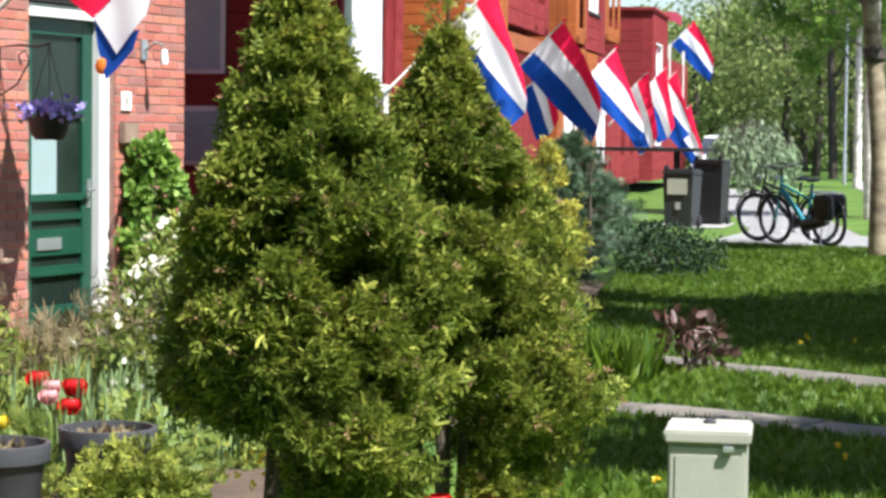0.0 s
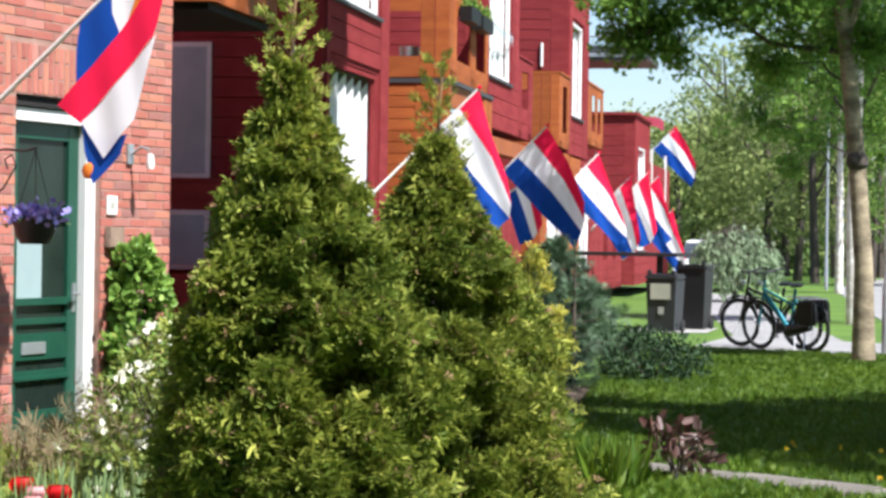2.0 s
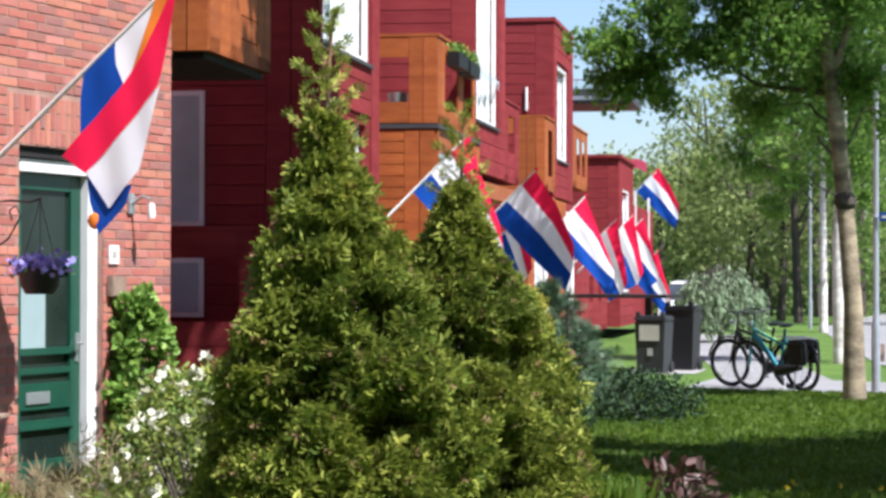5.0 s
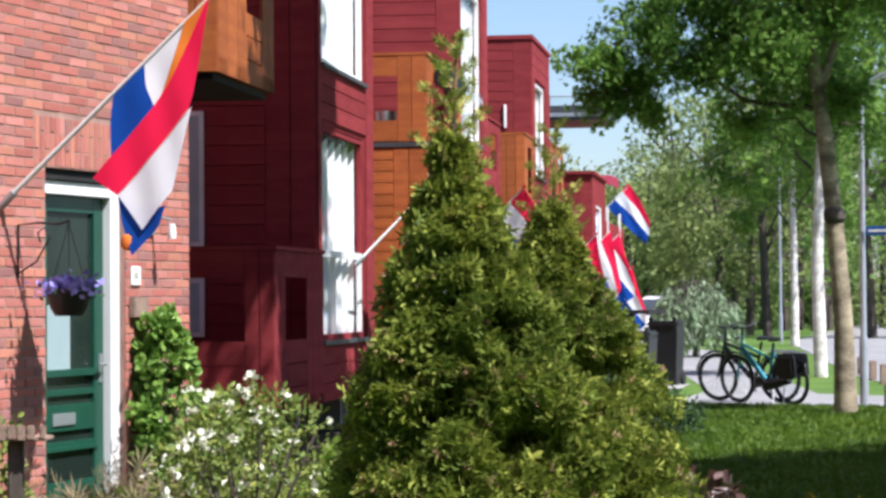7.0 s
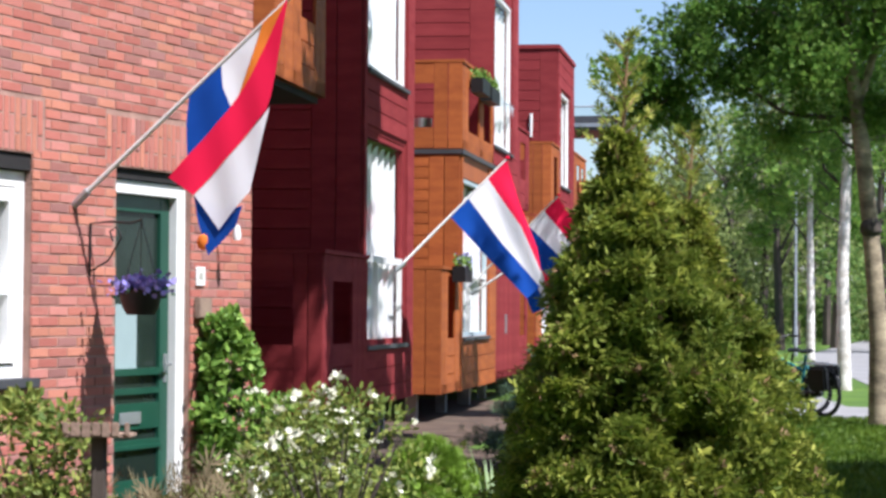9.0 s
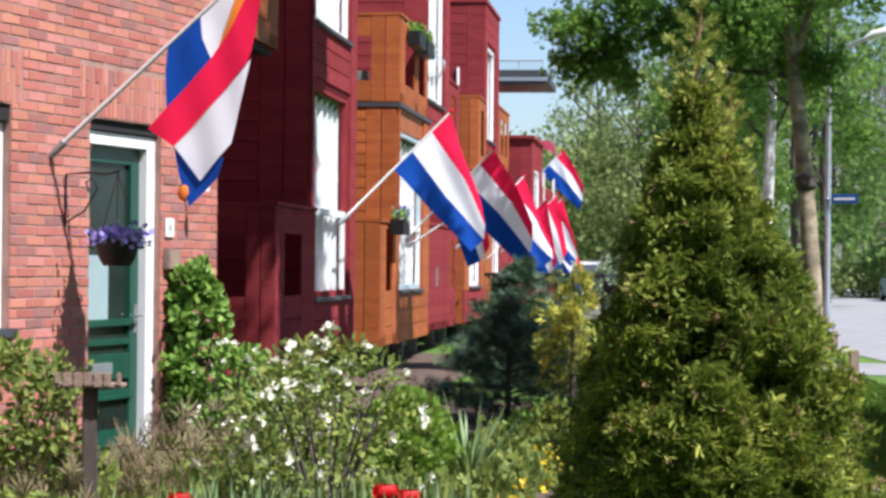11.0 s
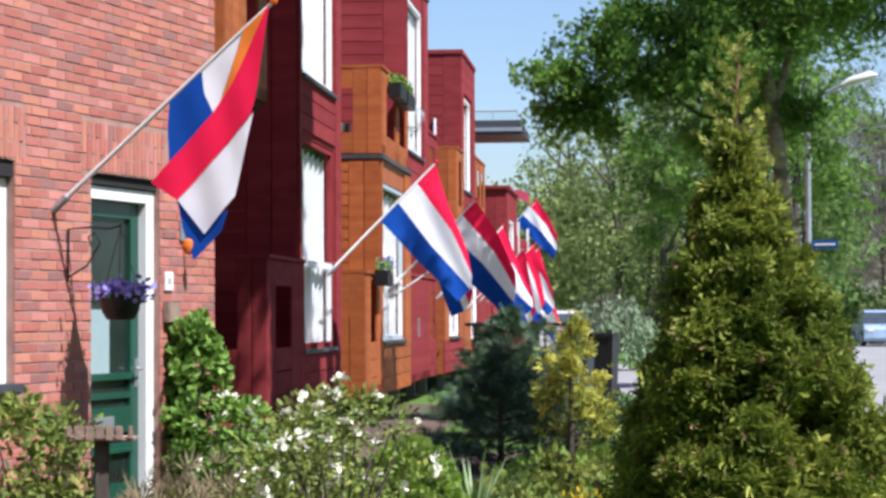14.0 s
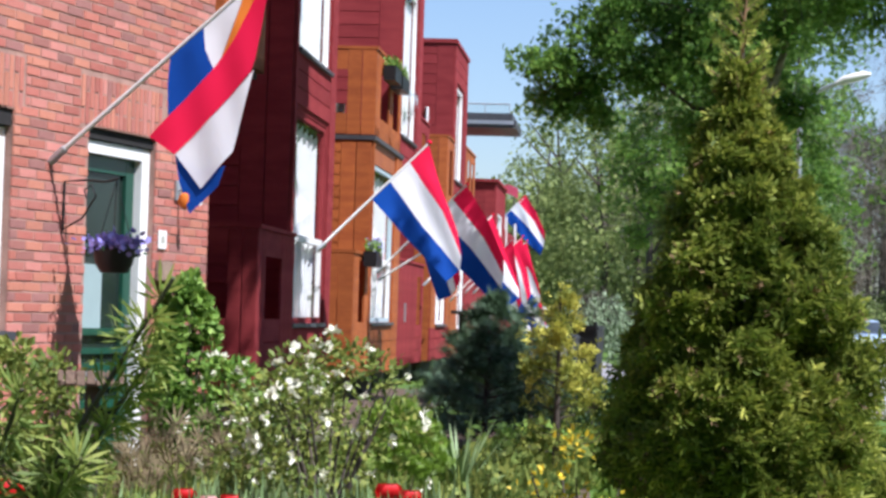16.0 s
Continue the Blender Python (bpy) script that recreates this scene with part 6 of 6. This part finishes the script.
LIMP = [("blue_stripe", M_FBLUE, [(0.57, 0.57), (0.72, 0.06), (0.92, -0.36)], [(0.78, 0.78), (0.98, 0.24), (1.12, -0.26)], 0.0),
        ("white_stripe", M_FWHITE, [(0.78, 0.78), (0.98, 0.24), (1.12, -0.26)], [(0.98, 1.0), (1.12, 0.44), (1.20, -0.14)], -0.01),
        ("red_stripe", M_FRED, [(0.98, 1.0), (1.12, 0.44), (1.20, -0.14)], [(1.19, 1.21), (1.22, 0.66), (1.27, 0.02)], -0.02)]
FURLED = [("blue_stripe", M_FBLUE, [(0.62, 0.40), (0.70, 0.05), (0.80, -0.30)], [(0.78, 0.50), (0.90, 0.12), (0.98, -0.22)], 0.0),
          ("white_stripe", M_FWHITE, [(0.78, 0.50), (0.90, 0.12), (0.98, -0.22)], [(0.92, 0.60), (1.0, 0.22), (1.05, -0.12)], -0.01),
          ("red_stripe", M_FRED, [(0.92, 0.60), (1.0, 0.22), (1.05, -0.12)], [(1.06, 0.70), (1.10, 0.34), (1.12, 0.0)], -0.02)]
LAB = "red, white and blue flag hanging from a slanting pole"
NO = (N.x, N.y)
TIP = (1.20, 1.23)
flag(RP(1.93, 0.03, 1.88), (N + U * 0.17)[:2], TIP, STD, LAB, seed=1)
flag(RP(7.82, 0.03, 1.76), NO, TIP, SWEPT, LAB, seed=2)
flag(RP(8.05, 0.03, 1.66), NO, (1.10, 0.72), FURLED, "half-furled red, white and blue flag on a low pole", k=0.95, seed=9)
flag(RP(14.9, 0.03, 1.70), (N + U * 0.45)[:2], TIP, STD, LAB, seed=3)
flag(RP(20.3, 0.03, 1.46), NO, TIP, LIMP, LAB, k=1.0, seed=4)
flag(RP(24.2, 0.03, 1.66), NO, TIP, LIMP, LAB, k=1.0, seed=5)
flag(RP(28.0, -0.05, 1.70), NO, TIP, STD, LAB, k=1.0, seed=6)
flag(RP(32.4, -0.05, 1.0), NO, TIP, STD, LAB, k=1.0, seed=7)
flag(RP(45.1, -1.10, 3.55), NO, (1.17, 1.12), SWEPT, "red, white and blue flag beside a long pink banner", k=1.15, seed=8)
bn = thing("banner", RP(40.2, -0.85, 3.6), "long pinkish-red streamer blowing from a pole", "banner")
part("cloth", MB().grid(lambda u, v: RP(40.2 - 0.2 * u, -0.85 + 1.15 * u, 4.86 + 0.16 * math.sin(3.0 * u) - 0.10 * u - (0.40 - 0.16 * u) * v + 0.04 * math.sin(9 * u + v)), 18, 4), M_FPINK, bn, smooth=True)
part("pole", MB().tube([RP(40.2, -0.88, 3.55), RP(40.2, -0.87, 4.95)], 0.02, 8), M_POLE, bn)

# flower box on the terrace rail and planters on the balcony
for s0, s1, z, m, lab in ((5.9, 6.6, 1.90, M_PETALV, "black flower box with violet and white flowers"), (7.5, 8.3, 4.50, M_CLIMB, "black planter with green trailing leaves"), (8.5, 9.4, 4.48, M_CLIMB, "black planter with green trailing leaves")):
    fb = thing("flower_box", RP(s0, 0.1, z), lab, "flower box")
    part("box", MB().row(s0, s1, 0.05, 0.22, z - 0.12, z + 0.08), M_BLACK, fb)
    q = np.array([RP(random.uniform(s0, s1), random.uniform(0.06, 0.22), z + 0.08 + random.uniform(0, 0.12))[:] for _ in range(150)])
    scatter("foliage", LEAF, q, rng.normal(size=q.shape) + np.array([0, 0, 0.6]), 0.06, M_CLIMB, fb, rng=rng, kind="stuff")
    if m is M_PETALV:
        scatter("flower_bloom", LEAF, q[:50] + np.array([0, 0, 0.04]), rng.normal(size=(50, 3)), 0.05, M_PETALV, fb, rng=rng, width=1.6, kind="stuff")


# ---------------------------------------------------------------- street things
def lamp_post(base, h, arm, label):
    t = thing("street_lamp", base, label, "street lamp", group="street lamps")
    x, y, _ = base
    part("pole", MB().tube([(x, y, -0.02), (x, y, 0.9), (x, y, 0.95), (x, y, h - 0.3)], [0.06, 0.058, 0.042, 0.036], 12), M_STEEL, t, smooth=True)
    part("arm", MB().tube([(x, y, h - 0.32), (x + 0.02, y, h - 0.12), (x + 0.12, y, h + 0.04), (x + 0.30, y, h + 0.13), (x + arm * 0.55, y, h + 0.22)], 0.028, 10), M_STEEL, t, smooth=True)
    part("head", MB().tube([(x + arm * 0.5, y, h + 0.20), (x + arm * 0.62, y, h + 0.25), (x + arm * 0.9, y, h + 0.32), (x + arm, y, h + 0.33)], [0.03, 0.065, 0.06, 0.02], 12), M_WHITE, t, "pale lamp head", smooth=True)
    return t


lamp_post((2.02, 17.25, 0), 4.30, 0.95, "grey steel street lamp with a curved arm")
lamp_post((-7.6, 56.0, 0), 5.6, 0.6, "grey steel street lamp at the far lane")
sg = thing("street_name_sign", (2.02, 17.25, 2.3), "blue street name sign on a lamp post", "sign")
part("plate", bevel_box(2.07, 2.43, 17.19, 17.205, 2.28, 2.40, 0.003), M_SIGNB, sg)
part("text_bar", MB().box(2.11, 2.39, 17.186, 17.189, 2.325, 2.355), M_WHITE, sg)
part("clamp", MB().torus((2.02, 17.25, 2.34), (0, 0, 1), 0.045, 0.01, 16, 6), M_STEEL, sg)


def bicycle(m, frame_mat, label, panniers=True):
    """A town bicycle along x, front wheel at x = 1.05, standing on its stand."""
    t = thing("bicycle", (0, 0, 0), label, "bicycle", group="bicycles")
    R = 0.34
    for x in (0.0, 1.05):
        w = part("wheel", MB().torus((x, 0, R), (0, 1, 0), R - 0.024, 0.024), M_TYRE, t, smooth=True)
        part("rim", MB().torus((x, 0, R), (0, 1, 0), R - 0.055, 0.010), M_DGREY, w, smooth=True)
        sp = MB()
        for k in range(14):
            a = k * math.pi / 7
            sp.tube([(x, 0.02 * (-1) ** k, R), (x + (R - 0.05) * math.cos(a), 0, R + (R - 0.05) * math.sin(a))], 0.0022, 4, cap=False)
        part("spokes", sp, M_STEEL, w)
        part("mudguard", MB().tube([(x + (R + 0.025) * math.cos(a), 0, R + (R + 0.025) * math.sin(a)) for a in np.linspace(0.2, 2.6, 12)], 0.014, 6), M_BLACK, w, smooth=True)
    part("frame", MB().tube([(0.0, 0, R), (0.42, 0, 0.28)], 0.018, 8).tube([(0.42, 0, 0.28), (0.90, 0, 0.76)], 0.036, 10).tube([(0.42, 0, 0.28), (0.27, 0, 0.84)], 0.020, 8).tube([(0.32, 0, 0.62), (0.88, 0, 0.82)], 0.022, 8)
         .tube([(0, 0, R), (0.29, 0, 0.72)], 0.011, 8).tube([(1.05, 0, R), (0.98, 0, 0.55), (0.86, 0, 0.95)], 0.015, 8), frame_mat, t, smooth=True)
    part("frame_stripe", MB().tube([(0.36, -0.014, 0.635), (0.86, -0.014, 0.815)], 0.021, 8), M_LIMEP, t, "bright lime stripe")
    part("saddle", MB().lathe((0.25, 0, 0.86), [(0, 0), (0.085, 0.01), (0.10, 0.04), (0.06, 0.06), (0, 0.065)], 14), M_BLACK, t, smooth=True)
    part("handlebar", MB().tube([(0.68, -0.28, 1.06), (0.82, -0.24, 1.08), (0.86, 0, 1.04), (0.82, 0.24, 1.08), (0.68, 0.28, 1.06)], 0.014, 8).tube([(0.87, 0, 0.93), (0.86, 0, 1.05)], 0.015, 8), M_BLACK, t, smooth=True)
    part("headlight", MB().lathe((0.97, 0, 0.9), [(0, -0.03), (0.035, -0.02), (0.04, 0.02), (0, 0.03)], 12), M_STEEL, t)
    part("luggage_rack", MB().tube([(0.22, 0.05, 0.72), (-0.28, 0.05, 0.72), (-0.28, -0.05, 0.72), (0.22, -0.05, 0.72)], 0.008, 6).tube([(0, 0.05, R), (-0.05, 0.05, 0.72)], 0.006, 6), M_STEEL, t)
    part("chain_case", MB().tube([(0.0, 0.03, R), (0.42, 0.03, 0.28)], [0.045, 0.09], 10), M_BLACK, t, smooth=True)
    for y, x, z in ((-0.07, 0.50, 0.14), (0.07, 0.34, 0.42)):
        part("pedal_crank", MB().tube([(0.42, y, 0.28), (x, y, z), (x, y * 1.9, z)], 0.011, 6), M_BLACK, t)
    part("stand", MB().tube([(0.1, 0.03, 0.3), (0.02, 0.16, 0.0)], 0.009, 6), M_STEEL, t)
    if panniers:
        for y in (-0.11, 0.11):
            part("pannier", bevel_box(-0.22, 0.12, y - 0.055, y + 0.055, 0.38, 0.70, 0.03), M_BLACK, t, "black pannier bag")
    t.matrix_basis = m
    return t


bicycle(pose(1.12, 16.95, 0.008, -6, 0, 146), M_BIKEB, "teal town bicycle with black panniers on its stand")
bicycle(pose(0.80, 17.7, 0.008, -5, 0, 158), M_BLACK, "black town bicycle beside the teal one", False)


def bin_(base, w, h, m, label, sticker):
    x, y, _ = base
    t = thing("wheelie_bin", base, label, "bin", group="bins")
    b = MB()
    b.hexa([(x - w * 0.43, y - w * 0.43, 0.03), (x + w * 0.43, y - w * 0.43, 0.03), (x + w * 0.43, y + w * 0.43, 0.03), (x - w * 0.43, y + w * 0.43, 0.03),
            (x - w / 2, y - w / 2, h - 0.1), (x + w / 2, y - w / 2, h - 0.1), (x + w / 2, y + w / 2, h - 0.1), (x - w / 2, y + w / 2, h - 0.1)])
    part("body", b, m, t)
    part("lid", bevel_box(x - w * 0.53, x + w * 0.53, y - w * 0.55, y + w * 0.53, h - 0.1, h, 0.03), m, t)
    for s in (-1, 1):
        part("lug", bevel_box(x + s * w * 0.40 - 0.03, x + s * w * 0.40 + 0.03, y - w * 0.5, y - w * 0.3, h - 0.002, h + 0.06, 0.008), m, t)
        part("wheel", MB().tube([(x + s * w * 0.46 - 0.02, y + w * 0.42, 0.10), (x + s * w * 0.46 + 0.02, y + w * 0.42, 0.10)], 0.10, 14), M_TYRE, t)
    if sticker:
        part("label_plate", MB().box(x - w * 0.34, x + w * 0.32, y - w * 0.515, y - w * 0.505, h - 0.40, h - 0.15), M_CREAM, t, "pale notice plate")
        part("emblem", MB().box(x - 0.04, x + 0.05, y - w * 0.488, y - w * 0.484, h - 0.64, h - 0.52), M_CONC, t)
    return t


bin_((-2.47, 22.0, 0), 0.50, 0.93, M_BIN, "dark grey rubbish container with a pale notice plate", True)
bin_((-2.36, 23.3, 0), 0.50, 1.08, M_BLACK, "black wheelie bin behind the grey container", False)
bs = thing("bin_shelter", (-3.3, 23.0, 0), "low dark timber bin shelter roof", "shelter")
part("roof", MB().box(-4.6, -2.5, 22.75, 23.8, 1.20, 1.26), M_DARK, bs)
for x in (-4.5, -2.9):
    part("post", MB().box(x, x + 0.09, 22.9, 22.99, 0, 1.20), M_DARK, bs)


def car(m, paint, label, van=False):
    """A parked car along x, rounded from a side outline."""
    t = thing("parked_car", (0, 0, 0), label, "car", group="parked cars")
    L, Wd = (4.4, 0.85) if not van else (4.8, 0.95)
    low = [(0, 0.35), (0.02, 0.7), (0.25, 0.86), (1.0, 0.93), (L - 0.6, 0.95), (L - 0.05, 0.8), (L, 0.4), (L - 0.1, 0.22), (0.1, 0.22)]
    top = [(0.9, 0.93), (1.6, 1.4), (2.9, 1.45), (L - 0.55, 0.95)] if not van else [(0.8, 0.93), (1.4, 1.75), (L - 0.3, 1.85), (L - 0.05, 0.9)]

    def loft(poly2, w0, w1):
        mb = MB()
        n = len(poly2)
        zs = [p[1] for p in poly2]
        for s, f in ((-1, 0), (1, 0)):
            mb.v += [(x, s * (w0 + (w1 - w0) * (z - min(zs)) / (max(zs) - min(zs))), z) for x, z in poly2]
        mb.f += [tuple(range(n)), tuple(reversed(range(n, 2 * n)))] + [(i, i + n, (i + 1) % n + n, (i + 1) % n) for i in range(n)]
        return mb
    part("body", loft(low, Wd, Wd - 0.04), paint, t)
    part("cabin", loft(top, Wd - 0.06, Wd - 0.22), M_CARGLASS if not van else M_CARW, t)
    part("roof_panel", loft([(q[0], q[1] + 0.003) for q in top[1:3]] + [(top[2][0] - 0.05, top[2][1] + 0.05), (top[1][0] + 0.05, top[1][1] + 0.05)], Wd - 0.2, Wd - 0.26), paint if not van else M_CARW, t)
    for x in (0.85, L - 0.85):
        for s in (-1, 1):
            w = part("wheel", MB().tube([(x, s * (Wd - 0.16), 0.31), (x, s * (Wd + 0.01), 0.31)], 0.31, 18), M_TYRE, t)
            part("rim", MB().tube([(x, s * (Wd + 0.005), 0.31), (x, s * (Wd + 0.02), 0.31)], 0.2, 14), M_STEEL, w)
    for s in (-1, 1):
        part("headlight", bevel_box(-0.01, 0.06, s * 0.6 - 0.13, s * 0.6 + 0.13, 0.6, 0.74, 0.02), M_CARW, t)
        part("tail_light", bevel_box(L - 0.06, L + 0.01, s * 0.65 - 0.09, s * 0.65 + 0.09, 0.62, 0.8, 0.02), M_CARR, t)
    t.matrix_basis = m


car(pose(-3.8, 78.0, 0.014, 0, 0, 104), M_CARB, "pale blue parked hatchback")
car(pose(-6.6, 92.0, 0.014, 0, 0, 103), M_CARR, "red parked hatchback before a white van")
car(pose(-9.0, 112.0, 0.014, 0, 0, 103), M_CARW, "white parked van on the far street", True)
car(pose(-9.6, 49.0, 0.014, 0, 0, 100), M_CARW, "white parked car by the lane")


def bollard(x, y, h):
    t = thing("bollard", (x, y, 0), "short brown wooden bollard beside the pavement", "bollard", group="bollards")
    part("post", turned(bevel_box(-0.06, 0.06, -0.06, 0.06, -0.02, h, 0.012), Matrix.Translation((x, y, 0)) @ Matrix.Rotation(0.3, 4, "Z")), M_SLAB, t)


for x, y in ((2.55, 16.1), (0.55, 26.2), (-0.1, 28.6), (1.05, 24.4)):
    bollard(x, y, 0.34)

lay_bricks()
